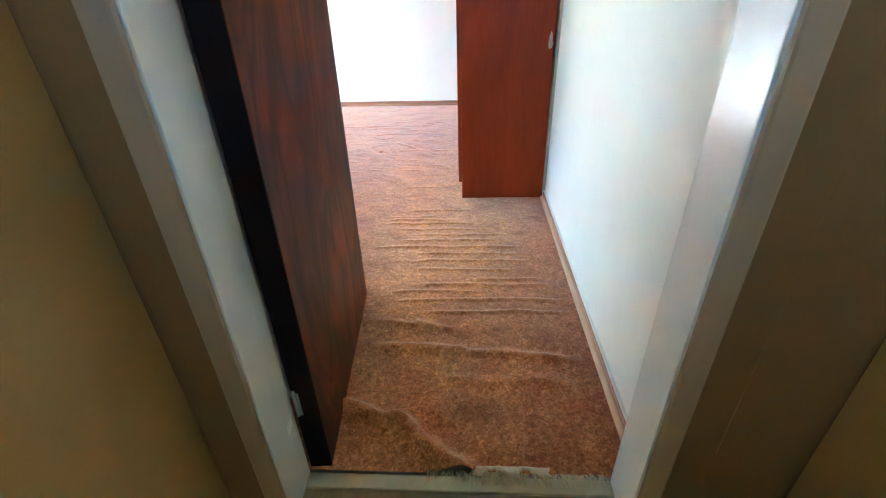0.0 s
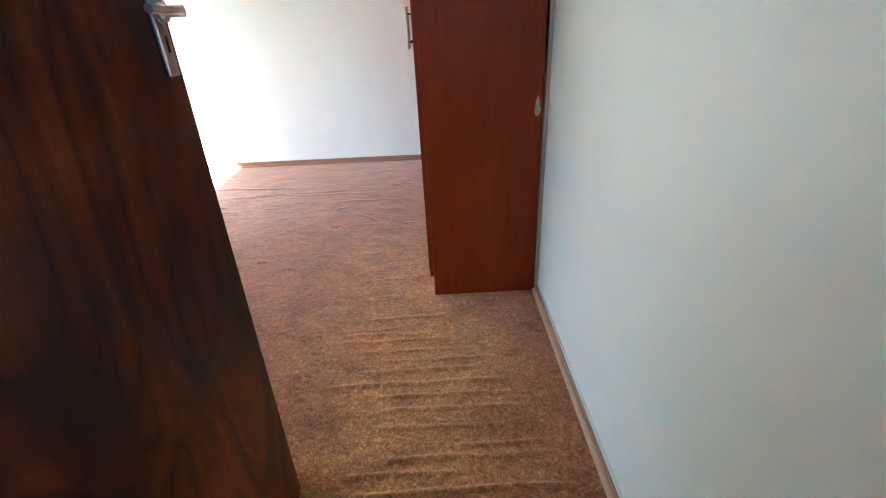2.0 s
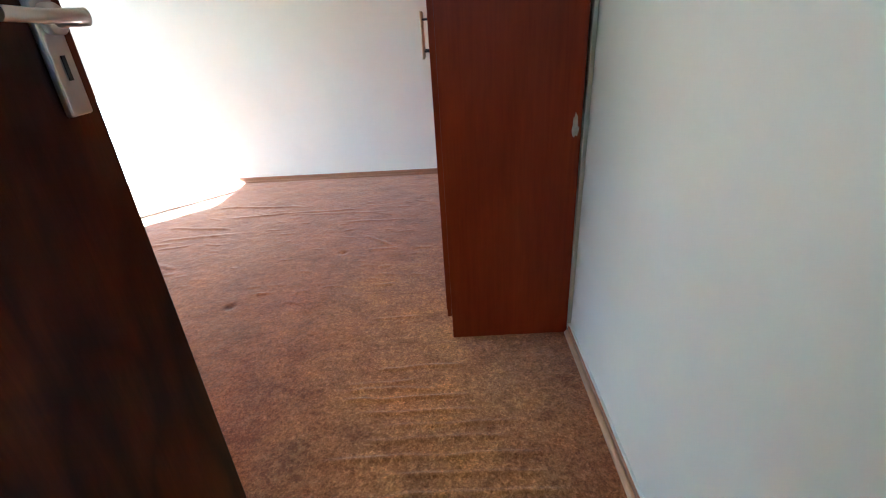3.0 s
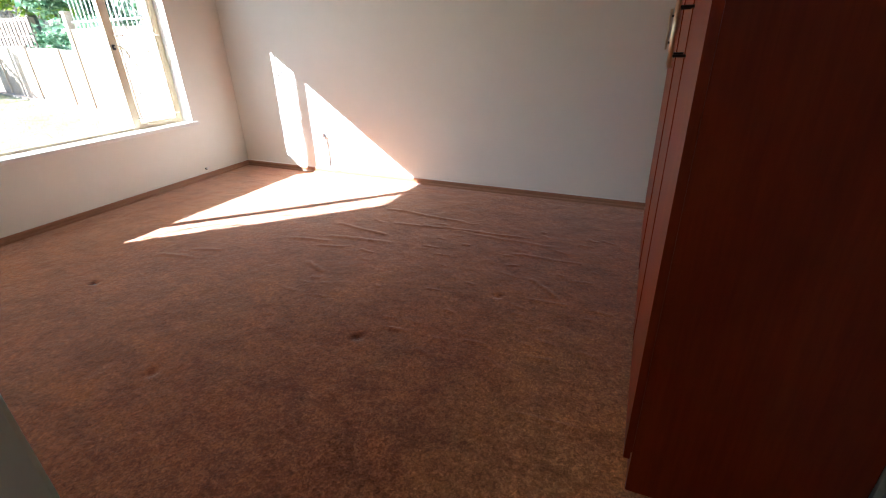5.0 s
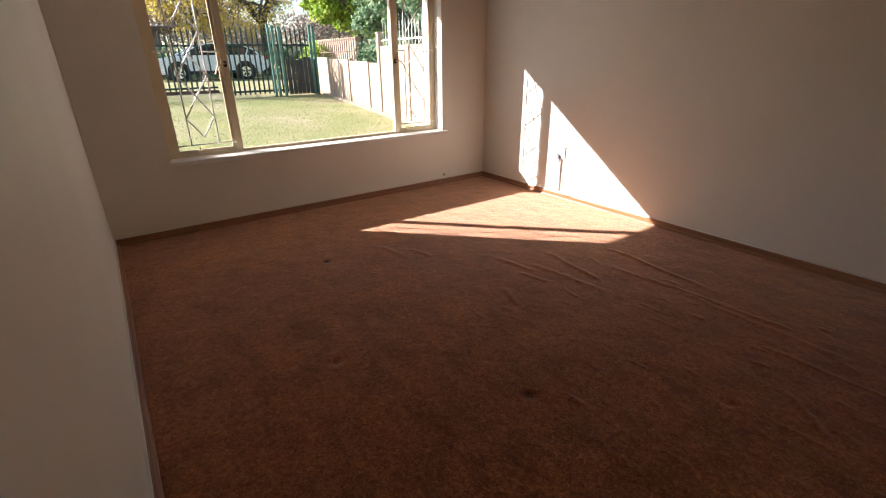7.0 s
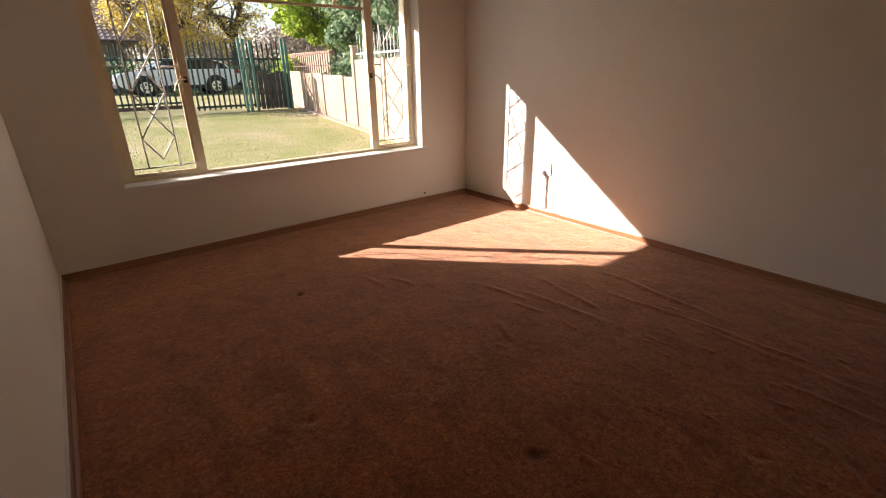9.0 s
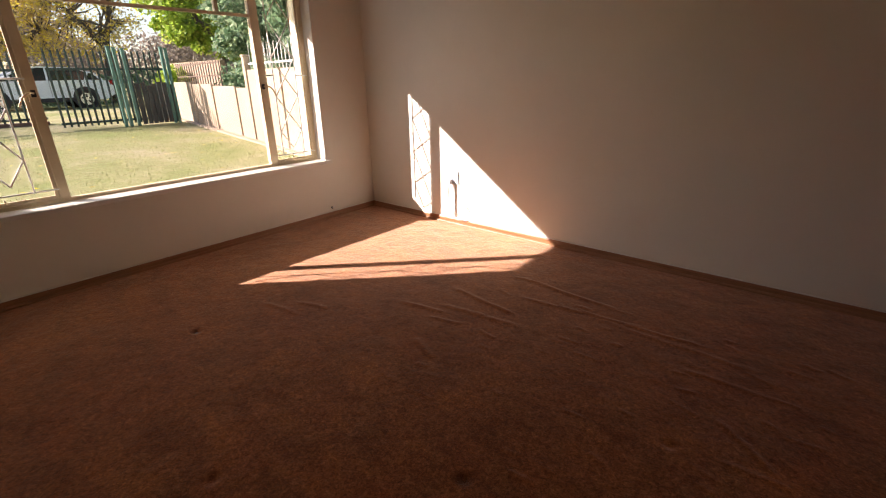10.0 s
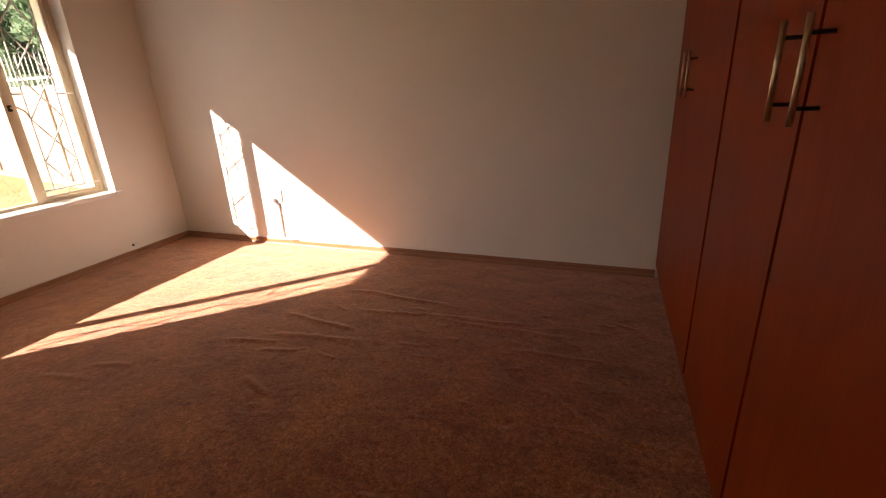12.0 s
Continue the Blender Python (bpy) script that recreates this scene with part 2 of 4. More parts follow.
M_BLACK = mat("dark_metal", (0.02, 0.02, 0.02), 0.5)
M_PLASTIC = speckled("white_plastic", (0.74, 0.78, 0.82), (0.82, 0.86, 0.88), 20, 0.35, 200, 0.03)
M_PLATE = speckled("pale_blue_socket_plastic", (0.50, 0.63, 0.74), (0.58, 0.70, 0.80), 20, 0.35, 200, 0.03)
M_HALLFLOOR = wood("tan_hall_boards", (0.20, 0.14, 0.07), (0.30, 0.22, 0.12), (0.38, 0.29, 0.17), (30, 2, 30), 0.5)
M_CABLE = speckled("grey_cable_sheath", (0.36, 0.36, 0.36), (0.45, 0.45, 0.44), 30, 0.5)
M_CHIP = speckled("bare_chipboard", (0.42, 0.34, 0.25), (0.60, 0.51, 0.40), 60, 0.9, 260, 0.5)
M_STRIP = speckled("painted_filler_strip", (0.42, 0.37, 0.27), (0.52, 0.46, 0.34), 10, 0.6)
M_GLASS = glass_material()

# ---- building blocks ----


def finish(bm, name, material, smooth=False):
    me = bpy.data.meshes.new(name)
    bm.normal_update()
    bm.to_mesh(me)
    bm.free()
    me.materials.append(material)
    if smooth:
        for p in me.polygons:
            p.use_smooth = True
    return me


def part(name, bm, material, parent, label="", smooth=False):
    ob = new(name, finish(bm, name, material, smooth))
    ob.parent = parent
    if label:
        tagged(ob, label)
    return ob


def thing(name, at, label, category, group="", kind=""):
    ob = new(name)
    ob.matrix_world = at if isinstance(at, Matrix) else Matrix.Translation(at)
    ob.empty_display_size = 0.1
    return tagged(ob, label, category, group, kind)


def solid(name, bm, material, label, category, kind="", group="", smooth=False):
    return tagged(new(name, finish(bm, name, material, smooth)), label, category, group, kind)


def add_box(bm, x0, x1, y0, y1, z0, z1, bev=0.0, seg=2):
    r = bmesh.ops.create_cube(bm, size=1.0)
    vs = r["verts"]
    bmesh.ops.scale(bm, vec=(x1 - x0, y1 - y0, z1 - z0), verts=vs)
    bmesh.ops.translate(bm, vec=((x0 + x1) / 2, (y0 + y1) / 2, (z0 + z1) / 2), verts=vs)
    if bev:
        es = list({e for v in vs for e in v.link_edges})
        bmesh.ops.bevel(bm, geom=es, offset=bev, segments=seg, affect="EDGES", profile=0.6)
    return bm


def box(*a, bev=0.0, seg=2):
    return add_box(bmesh.new(), *a, bev=bev, seg=seg)


def add_rod(bm, a, b, r, n=8, r2=None):
    a, b = Vector(a), Vector(b)
    d = b - a
    m = Matrix.Translation((a + b) / 2) @ d.to_track_quat("Z", "Y").to_matrix().to_4x4()
    bmesh.ops.create_cone(bm, cap_ends=True, segments=n, radius1=r, radius2=r if r2 is None else r2, depth=d.length, matrix=m)
    return bm


def rod(a, b, r, n=8, r2=None):
    return add_rod(bmesh.new(), a, b, r, n, r2)


def tube(name, points, r, material, parent=None):
    """A bent round wire through the given points."""
    cu = bpy.data.curves.new(name, "CURVE")
    cu.dimensions, cu.bevel_depth, cu.bevel_resolution, cu.use_fill_caps = "3D", r, 3, True
    sp = cu.splines.new("BEZIER")
    sp.bezier_points.add(len(points) - 1)
    for bp, p in zip(sp.bezier_points, points):
        bp.co = p
        bp.handle_left_type = bp.handle_right_type = "AUTO"
    tmp = bpy.data.objects.new(name, cu)
    me = bpy.data.meshes.new_from_object(tmp)
    bpy.data.objects.remove(tmp)
    me.materials.append(material)
    ob = new(name, me)
    ob.parent = parent
    return ob


def prism(profile, x0, x1, bev=0.0):
    """A profile in (y, z) extruded along x."""
    bm = bmesh.new()
    f = bm.faces.new([bm.verts.new((x0, y, z)) for y, z in profile])
    r = bmesh.ops.extrude_face_region(bm, geom=[f])
    bmesh.ops.translate(bm, vec=(x1 - x0, 0, 0), verts=[v for v in r["geom"] if isinstance(v, bmesh.types.BMVert)])
    bmesh.ops.recalc_face_normals(bm, faces=bm.faces)
    if bev:
        bmesh.ops.bevel(bm, geom=list(bm.edges), offset=bev, segments=2, affect="EDGES")
    return bm


def quick_mesh(name, verts, faces, material, smooth=False):
    me = bpy.data.meshes.new(name)
    me.from_pydata(verts, [], faces)
    me.materials.append(material)
    if smooth:
        me.polygons.foreach_set("use_smooth", [True] * len(me.polygons))
    return me


# ---- the plan: metres ----
XW, XO = -4.51, -4.80        # window wall, inside and outside
YB = 2.497                   # far wall
YS = -0.918                  # wall beside the passage
XL = -1.093                  # passage, side of the open door
YD, YH = -1.90, -2.015       # door wall, room side and hall side
JL, JR = -0.935, -0.095      # door opening
CEIL = 2.52
WY0, WY1, WZ0, WZ1 = -0.42, 1.94, 0.505, 2.02   # window opening

# ---- structure ----
bm = bmesh.new()
XR, WS, WN = -4.668, WY0 - 0.035, WY1 + 0.010   # rebate behind the frame, where the opening widens inwards
add_box(bm, XO, XR, -1.2, WY0, -0.3, CEIL)
add_box(bm, XR, XW, -1.2, WS, -0.3, CEIL)
add_box(bm, XO, XR, WY1, YB + 0.2, -0.3, CEIL)
add_box(bm, XR, XW, WN, YB + 0.2, -0.3, CEIL)
add_box(bm, XO, XR, WY0, WY1, -0.3, WZ0)
add_box(bm, XR, XW, WS, WN, -0.3, WZ0)
add_box(bm, XO, XR, WY0, WY1, WZ1, CEIL)
add_box(bm, XR, XW, WS, WN, WZ1, CEIL)
solid("wall_west", bm, M_WALL, "cream painted wall with a wide steel window", "wall", "structure")
solid("wall_north", box(XW, 0.2, YB, YB + 0.2, -0.1, CEIL), M_WALL, "plain cream painted wall with a power outlet", "wall", "structure")
solid("wall_east", box(0.0, 0.2, YD, YB, -0.1, CEIL), M_WALL, "pale smooth painted wall beside the wardrobe", "wall", "structure")
bm = bmesh.new()
add_box(bm, XW, XL, YS - 0.15, YS, -0.1, CEIL, 0.006)
solid("wall_south", bm, M_WALL, "cream painted wall beside the door passage", "wall", "structure")
solid("wall_passage", box(XL - 0.14, XL, YD, YS - 0.15, -0.1, CEIL), M_WALL, "shaded painted wall behind the open door", "wall", "structure")
bm = bmesh.new()
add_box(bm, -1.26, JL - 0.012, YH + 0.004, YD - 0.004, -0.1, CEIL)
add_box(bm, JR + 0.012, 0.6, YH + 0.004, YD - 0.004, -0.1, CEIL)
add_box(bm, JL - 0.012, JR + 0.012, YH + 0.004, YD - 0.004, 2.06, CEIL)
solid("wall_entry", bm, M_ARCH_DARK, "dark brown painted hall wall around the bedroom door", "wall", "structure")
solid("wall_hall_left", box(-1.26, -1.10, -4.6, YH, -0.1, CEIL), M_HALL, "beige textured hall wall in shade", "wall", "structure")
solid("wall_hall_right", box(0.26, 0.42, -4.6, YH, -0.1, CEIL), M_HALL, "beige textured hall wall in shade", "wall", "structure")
# out of view: high opening added to let sky light into the hall
bm = bmesh.new()
add_box(bm, -1.10, 0.26, -4.6, -4.5, -0.1, 1.86)
add_box(bm, -1.10, 0.26, -4.6, -4.5, 2.27, CEIL)
add_box(bm, -1.10, -0.95, -4.6, -4.5, 1.86, 2.27)
add_box(bm, -0.05, 0.26, -4.6, -4.5, 1.86, 2.27)
solid("wall_hall_end", bm, M_HALL, "unseen beige hall wall with an added daylight opening", "wall", "structure")
solid("floor", box(XO, 0.42, -4.6, YB, -0.25, -0.012), M_SLAB, "bare floor slab under the carpet", "floor", "structure")
# unseen; its overhang past the hall end keeps sun off the added opening
solid("ceiling", box(XO, 0.7, -5.4, YB + 0.2, CEIL, CEIL + 0.15), M_CEIL, "unseen matt cream ceiling darkened to cut bounced light", "ceiling", "structure")


def skirting(name, length, m, board=0.052, bead=None):
    """A timber skirting with a quadrant bead, along local x, its back at y = 0."""
    root = thing(name, m, "brown timber skirting board with a quadrant bead", "skirting", "skirting boards", "structure")
    prof = [(0.0, 0.0), (-0.012, 0.0), (-0.012, board - 0.008), (-0.008, board), (0.0, board)]
    part("board", prism(prof, 0, length), M_SKIRT, root)
    quad = [(-0.0125, 0.0)] + [(-0.0125 - 0.016 * math.cos(a), 0.004 + 0.016 * math.sin(a)) for a in np.linspace(0, math.pi / 2, 6)]
    part("bead", prism(quad, 0, length), bead or M_SKIRT, root, "varnished quadrant bead")
    part("paint_edge", box(0, length, -0.010, 0.0, board + 0.0005, board + 0.007, bev=0.002), M_WHITE, root, "white caulked paint edge")
    return root


skirting("baseboard_north", -0.567 - XW, pose(XW, YB, -0.004))
skirting("baseboard_west", YB - YS, pose(XW, YS, -0.004, 0, 0, 90))
skirting("baseboard_south", XL - XW, pose(XL, YS, -0.004, 0, 0, 180))
skirting("baseboard_east", -YD - 0.002, pose(0, -0.001, -0.004, 0, 0, -90), 0.045, M_SKIRT_PALE)

# door frame: reveal, stop and architrave on each side, and the head
frame_ob = thing("door_frame", (0, YD, 0), "glossy pale enamelled door frame", "door frame", "", "structure")
for s, xj in ((-1, JL), (1, JR)):
    x_out = xj + s * 0.012
    front = YH - YD - (0.016 if s < 0 else 0.014)
    part("jamb", box(min(xj, x_out), max(xj, x_out), front, 0.0, 0, 2.06, bev=0.003), M_FRAME, frame_ob)
    inner, lip, outer = xj + s * 0.004, xj + s * 0.054, xj + s * 0.148
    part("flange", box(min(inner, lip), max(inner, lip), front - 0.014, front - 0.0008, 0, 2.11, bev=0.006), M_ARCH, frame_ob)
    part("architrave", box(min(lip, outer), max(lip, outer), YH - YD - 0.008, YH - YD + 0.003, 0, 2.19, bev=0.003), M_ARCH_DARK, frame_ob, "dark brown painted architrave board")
part("head", box(JL, JR, YH - YD, 0.0, 2.045, 2.059, bev=0.003), M_FRAME, frame_ob)
solid("floor_hall", box(-1.10, 0.26, -4.5, YD - 0.047, -0.011, 0.0), M_HALLFLOOR, "tan timber hall floor in shade", "floor", "structure")
solid("threshold", box(JL, JR, YD - 0.046, YD - 0.002, -0.012, 0.010, bev=0.004), M_STRIP, "worn pale timber threshold strip", "threshold", "structure")

# ---- window ----
FX = -4.65
win = thing("window_1", (FX, 0, WZ0), "wide cream steel window with diamond burglar bars", "window", "", "structure")


def wbox(name, y0, y1, z0, z1, x0=-0.018, x1=0.018, m=None, bev=0.003, label=""):
    return part(name, box(x0, x1, y0, y1, z0 - WZ0, z1 - WZ0, bev=bev), m or M_STEEL, win, label)


M1, M2, TZ = 0.052, 1.508, 1.70
wbox("frame_bottom", WS, WN, 0.535, 0.56)
wbox("frame_top", WS, WN, 1.985, 2.018)
wbox("frame_side", WS, WY0 + 0.03, 0.56, 1.985)
wbox("frame_side", WY1 - 0.03, WN, 0.56, 1.985)
wbox("mullion", M1 - 0.026, M1 + 0.026, 0.56, 1.985, -0.022, 0.024)
wbox("mullion", M2 - 0.028, M2 + 0.028, 0.56, 1.985, -0.022, 0.024)
wbox("transom", M1 + 0.026, M2 - 0.028, TZ - 0.009, TZ + 0.013, -0.008, 0.010)
for yv in (1.235, 0.53):
    wbox("vent_bar", yv - 0.014, yv + 0.014, TZ + 0.013, 1.985)
for y0, y1 in ((WY0 + 0.03, M1 - 0.026), (M2 + 0.028, WY1 - 0.03)):
    sash = part("sash", box(-0.004, 0.012, y0, y1, 0.561 - WZ0, 0.585 - WZ0, bev=0.002), M_STEEL, win)
    for a, b, c, d in ((y0, y1, 1.962, 1.984), (y0, y0 + 0.02, 0.585, 1.962), (y1 - 0.02, y1, 0.585, 1.962)):
        part("rail", box(-0.004, 0.012, a, b, c - WZ0, d - WZ0, bev=0.002), M_STEEL, sash)
for a, b, c, d in ((WY0 + 0.05, M1 - 0.046, 0.585, 1.962), (M1 + 0.026, M2 - 0.028, 0.56, TZ - 0.009), (M2 + 0.048, WY1 - 0.05, 0.585, 1.962),
                   (M1 + 0.026, 0.516, TZ + 0.013, 1.985), (0.544, 1.221, TZ + 0.013, 1.985), (1.249, M2 - 0.028, TZ + 0.013, 1.985)):
    pane = wbox("pane", a, b, c, d, -0.002, 0.002, M_GLASS, 0.0, "clear window glass")
    pane.visible_shadow = False
part("sill", box(0.020, XW + 0.034 - FX, WS - 0.012, WY1 + 0.062, 0.003, 0.034, bev=0.006), M_WHITE, win, "white painted window sill")
# burglar bars: two uprights a side with crossing diagonals
BX = 0.035
NODES = (0.82, 1.11, 1.40, 1.69, 1.98)
for ya, yb, e0, e1 in ((-0.283, -0.090, WY0 + 0.02, M1 - 0.02), (1.602, 1.808, M2 + 0.02, WY1 - 0.02)):
    bars = []
    for yv in (ya, yb):
        bars.append(((yv, 0.625), (yv, 1.985)))
    bars += [((e0, 0.625), (e1, 0.625)), ((e0, 1.272), (ya, 1.272)), ((yb, 1.268), (e1, 1.268))]
    ym = (ya + yb) / 2
    bars += [((ya, NODES[0]), (ym, 0.675)), ((yb, NODES[0]), (ym, 0.675))]
    for z0, z1 in zip(NODES, NODES[1:]):
        bars += [((ya, z0), (yb, z1)), ((yb, z0), (ya, z1))]
    for k, (p, q) in enumerate(bars):
        off = BX + (0.006 if k % 2 else 0.0)
        part("burglar_bar", rod((off, p[0], p[1] - WZ0), (off, q[0], q[1] - WZ0), 0.0052, 6), M_BAR, win, smooth=True)
for ym, d in ((M1, -1), (M2, 1)):
    h = part("window_handle", box(0.022, 0.034, ym - 0.012, ym + 0.012, 1.165 - WZ0, 1.205 - WZ0, bev=0.004), M_BLACK, win, "dark cast window catch")
    tube("lever", [(0.034, ym, 1.187 - WZ0), (0.052, ym + d * 0.02, 1.190 - WZ0), (0.056, ym + d * 0.06, 1.165 - WZ0), (0.056, ym + d * 0.085, 1.115 - WZ0)], 0.0055, M_NICKEL, h)
    y0 = -0.33 if d < 0 else 1.60
    s = part("window_stay", box(0.020, 0.030, y0, y0 + 0.24, 0.566 - WZ0, 0.576 - WZ0, bev=0.002), M_NICKEL, win, "brass window stay")
    part("stay_pin", rod((0.025, y0 + 0.1, 0.574 - WZ0), (0.025, y0 + 0.1, 0.604 - WZ0), 0.005), M_NICKEL, s)
# eaves over the window
solid("roof_eaves", box(-5.40, XO - 0.002, -7, 6, 2.16, 2.30, bev=0.01), M_WHITE, "painted eaves board above the window", "eaves", "structure")

# ---- carpet ----


def smooth_noise(x, y, cell, seed):
    rng = np.random.RandomState(seed)
    g = rng.rand(128, 128)
    u, v = x / cell + 50, y / cell + 50
    i, j = np.floor(u).astype(int), np.floor(v).astype(int)
    f, h = u - i, v - j
    f, h = f * f * (3 - 2 * f), h * h * (3 - 2 * h)
    i, j = i % 127, j % 127
    return (g[i, j] * (1 - f) * (1 - h) + g[i + 1, j] * f * (1 - h) + g[i, j + 1] * (1 - f) * h + g[i + 1, j + 1] * f * h) - 0.5


def ridge(x, y, a, b, height, width):
    """A raised crease from a to b, fading out at its ends."""
    ax, ay = a
    dx, dy = b[0] - ax, b[1] - ay
    ln = math.hypot(dx, dy)
    wob = 1.5 * width * smooth_noise(x + ax * 7, y + ay * 3, 0.14, 5)
    s = ((x - ax) * dx + (y - ay) * dy) / (ln * ln)
    d = ((x - ax) * -dy + (y - ay) * dx) / ln + wob
    fade = np.clip(np.minimum(s, 1 - s) / 0.18, 0, 1)
    fade = fade * fade * (3 - 2 * fade)
    fade = fade * (1.0 + 0.9 * smooth_noise(x + ay * 5, y + ax * 3, 0.11, 6))
    return 1.25 * height * fade * np.exp(-(d / width) ** 2)


PASSAGE_FOLDS = [((-0.93, -1.37), (-0.02, -1.44), 0.014, 0.022), ((-0.98, -1.645), (-0.62, -1.755), 0.026, 0.028), ((-0.76, -1.695), (-0.45, -1.92), 0.032, 0.028),
                 ((-0.72, -1.165), (-0.03, -1.160), 0.0065, 0.009), ((-0.84, -1.088), (-0.04, -1.072), 0.0065, 0.009), ((-0.6, -1.52), (-0.1, -1.56), 0.008, 0.03),
                 ((-0.9, -1.22), (-0.5, -1.27), 0.008, 0.02)]
ROOM_FOLDS = [((-2.45, 1.81), (-1.66, 1.77), 0.007, 0.012), ((-2.24, 1.575), (-1.48, 1.665), 0.0055, 0.012), ((-1.80, 1.60), (-0.98, 1.585), 0.0042, 0.012),
              ((-1.66, 1.63), (-1.18, 1.67), 0.005, 0.011), ((-2.64, 1.435), (-2.10, 1.38), 0.007, 0.013), ((-2.56, 1.21), (-2.02, 1.295), 0.006, 0.014),
              ((-2.76, 1.095), (-2.42, 1.165), 0.006, 0.014), ((-2.50, 1.06), (-2.28, 1.125), 0.006, 0.013), ((-2.41, 0.86), (-2.20, 0.78), 0.005, 0.014),
              ((-3.38, 0.595), (-3.06, 0.645), 0.006, 0.014), ((-3.24, 0.715), (-3.0, 0.775), 0.005, 0.014), ((-1.11, 1.16), (-0.88, 0.94), 0.005, 0.012),
              ((-1.31, 1.40), (-0.90, 1.40), 0.005, 0.012), ((-1.06, 0.93), (-0.84, 0.94), 0.005, 0.012)]
DENTS = [(-1.68, 0.33, 0.028), (-3.355, 0.19, 0.022), (-2.33, -0.2, 0.025), (-1.2, 0.9, 0.02)]
RIPPLES = [(-0.87, -0.72, 0.17), (-0.80, -0.52, -0.19), (-0.92, -0.70, -0.272), (-0.90, -0.62, -0.315), (-0.92, -0.48, -0.36), (-0.85, -0.45, -0.43), (-0.75, -0.30, -0.49),
           (-0.82, -0.35, -0.555), (-0.97, -0.22, -0.625), (-0.75, -0.25, -0.69), (-0.84, -0.18, -0.762), (-0.72, -0.30, -0.84), (-0.45, -0.18, -0.918),
           (-0.70, -0.12, -0.962), (-0.80, -0.45, -1.02)]


def carpet_height(x, y):
    z = 0.004 * smooth_noise(x, y, 0.45, 1) + 0.003 * smooth_noise(x, y, 0.11, 2) + 0.002 * smooth_noise(x, y, 0.045, 3) + 0.0012 * smooth_noise(x, y, 0.017, 9)
    for a, b, h, w in PASSAGE_FOLDS:
        z = z + ridge(x, y, a, b, h * 0.95, w)
    for a, b, h, w in ROOM_FOLDS:
        z = z + ridge(x, y, a, b, h * 0.72, w * 1.25)
    for dx, dy, r in DENTS:
        z = z - 0.012 * np.exp(-((x - dx) ** 2 + (y - dy) ** 2) / (r * r))
    rng = random.Random(4)
    for x0, x1, yy in RIPPLES:
        z = z + ridge(x, y, (x0 - 0.05, yy - 0.004), (x1 + 0.05, yy + 0.004), rng.uniform(0.0034, 0.0056), rng.uniform(0.008, 0.011))
    for k in range(70):
        cx, cy = rng.uniform(-2.4, -0.75), rng.uniform(0.3, 1.85)
        ln, an = rng.uniform(0.05, 0.15), rng.uniform(-0.4, 0.2)
        z = z + ridge(x, y, (cx, cy), (cx + ln * math.cos(an), cy + ln * math.sin(an)), rng.uniform(0.0012, 0.0032), rng.uniform(0.009, 0.013))
    return z


STEP = 0.0065
gx = np.arange(XW + 0.024, -0.0225, STEP)
gy = np.arange(YD + 0.012, YB - 0.022, STEP)
X, Y = np.meshgrid(gx, gy, indexing="ij")
Z = carpet_height(X, Y)
edge = np.minimum(np.minimum(X - gx[0], gx[-1] - X), gy[-1] - Y)
Z = Z * np.clip(edge / 0.05, 0.15, 1)
inside = ((Y > YS + 0.02) | (X > XL + 0.012))
index = -np.ones(X.shape, int)
index[inside] = np.arange(inside.sum())
cv = np.stack([X[inside], Y[inside], Z[inside]], 1)
a, b, c, d = index[:-1, :-1], index[1:, :-1], index[1:, 1:], index[:-1, 1:]
ok = (a >= 0) & (b >= 0) & (c >= 0) & (d >= 0)
cf = np.stack([a[ok], b[ok], c[ok], d[ok]], 1)
carpet = tagged(new("carpet", quick_mesh("carpet", cv.tolist(), cf.tolist(), M_CARPET, True)), "worn wrinkled reddish-brown fitted carpet with a frayed end", "carpet")

# ---- open door ----
DOOR_W = 0.825
door = thing("door_1", pose(-0.932, -1.885, 0.012, 0, 0, 94.0), "dark mahogany veneered door standing open", "door", "", "structure")
# local x runs from the hinge to the lock, local -y is the face towards the passage
part("leaf", box(0.002, DOOR_W, -0.056, -0.014, 0.0, 2.03, bev=0.002), M_DOOR, door)
# thin strip that paints the hinge gap's shadow onto the door edge
part("hinge_edge", box(-0.0015, 0.0018, -0.0555, 0.004, 0.0, 2.03), M_HINGE_SHADE, door, "near-black strip painted as the shaded hinge gap")
hx = DOOR_W - 0.045
face = -0.056
plate = part("handle_plate", box(hx - 0.019, hx + 0.019, face - 0.009, face - 0.0002, 1.178, 1.398, bev=0.004, seg=3), M_CHROME, door, "worn chrome back plate")
bm = rod((hx, face - 0.008, 1.278), (hx, face - 0.05, 1.278), 0.009, 14)
lever = part("lever", bm, M_CHROME, plate, "chrome lever handle", True)
tube("grip", [(hx, face - 0.046, 1.278), (hx - 0.02, face - 0.052, 1.279), (hx - 0.06, face - 0.052, 1.278), (hx - 0.112, face - 0.046, 1.280)], 0.0068, M_CHROME, plate)
part("rose", rod((hx, face - 0.0092, 1.278), (hx, face - 0.020, 1.278), 0.016, 20), M_CHROME, plate, smooth=True)
part("keyhole", box(hx - 0.003, hx + 0.003, face - 0.0105, face - 0.009, 1.216, 1.242), M_BLACK, plate, "dark keyhole")
for zh in (0.22, 1.78):
    hg = part("hinge", rod((-0.004, -0.002, zh), (-0.004, -0.002, zh + 0.09), 0.0045, 10), M_CHROME, door, "steel butt hinge", True)
    part("hinge_leaf", box(-0.0030, -0.0016, -0.013, -0.007, zh, zh + 0.08), M_CHROME, hg)

# ---- wardrobe ----
WD = 2.472
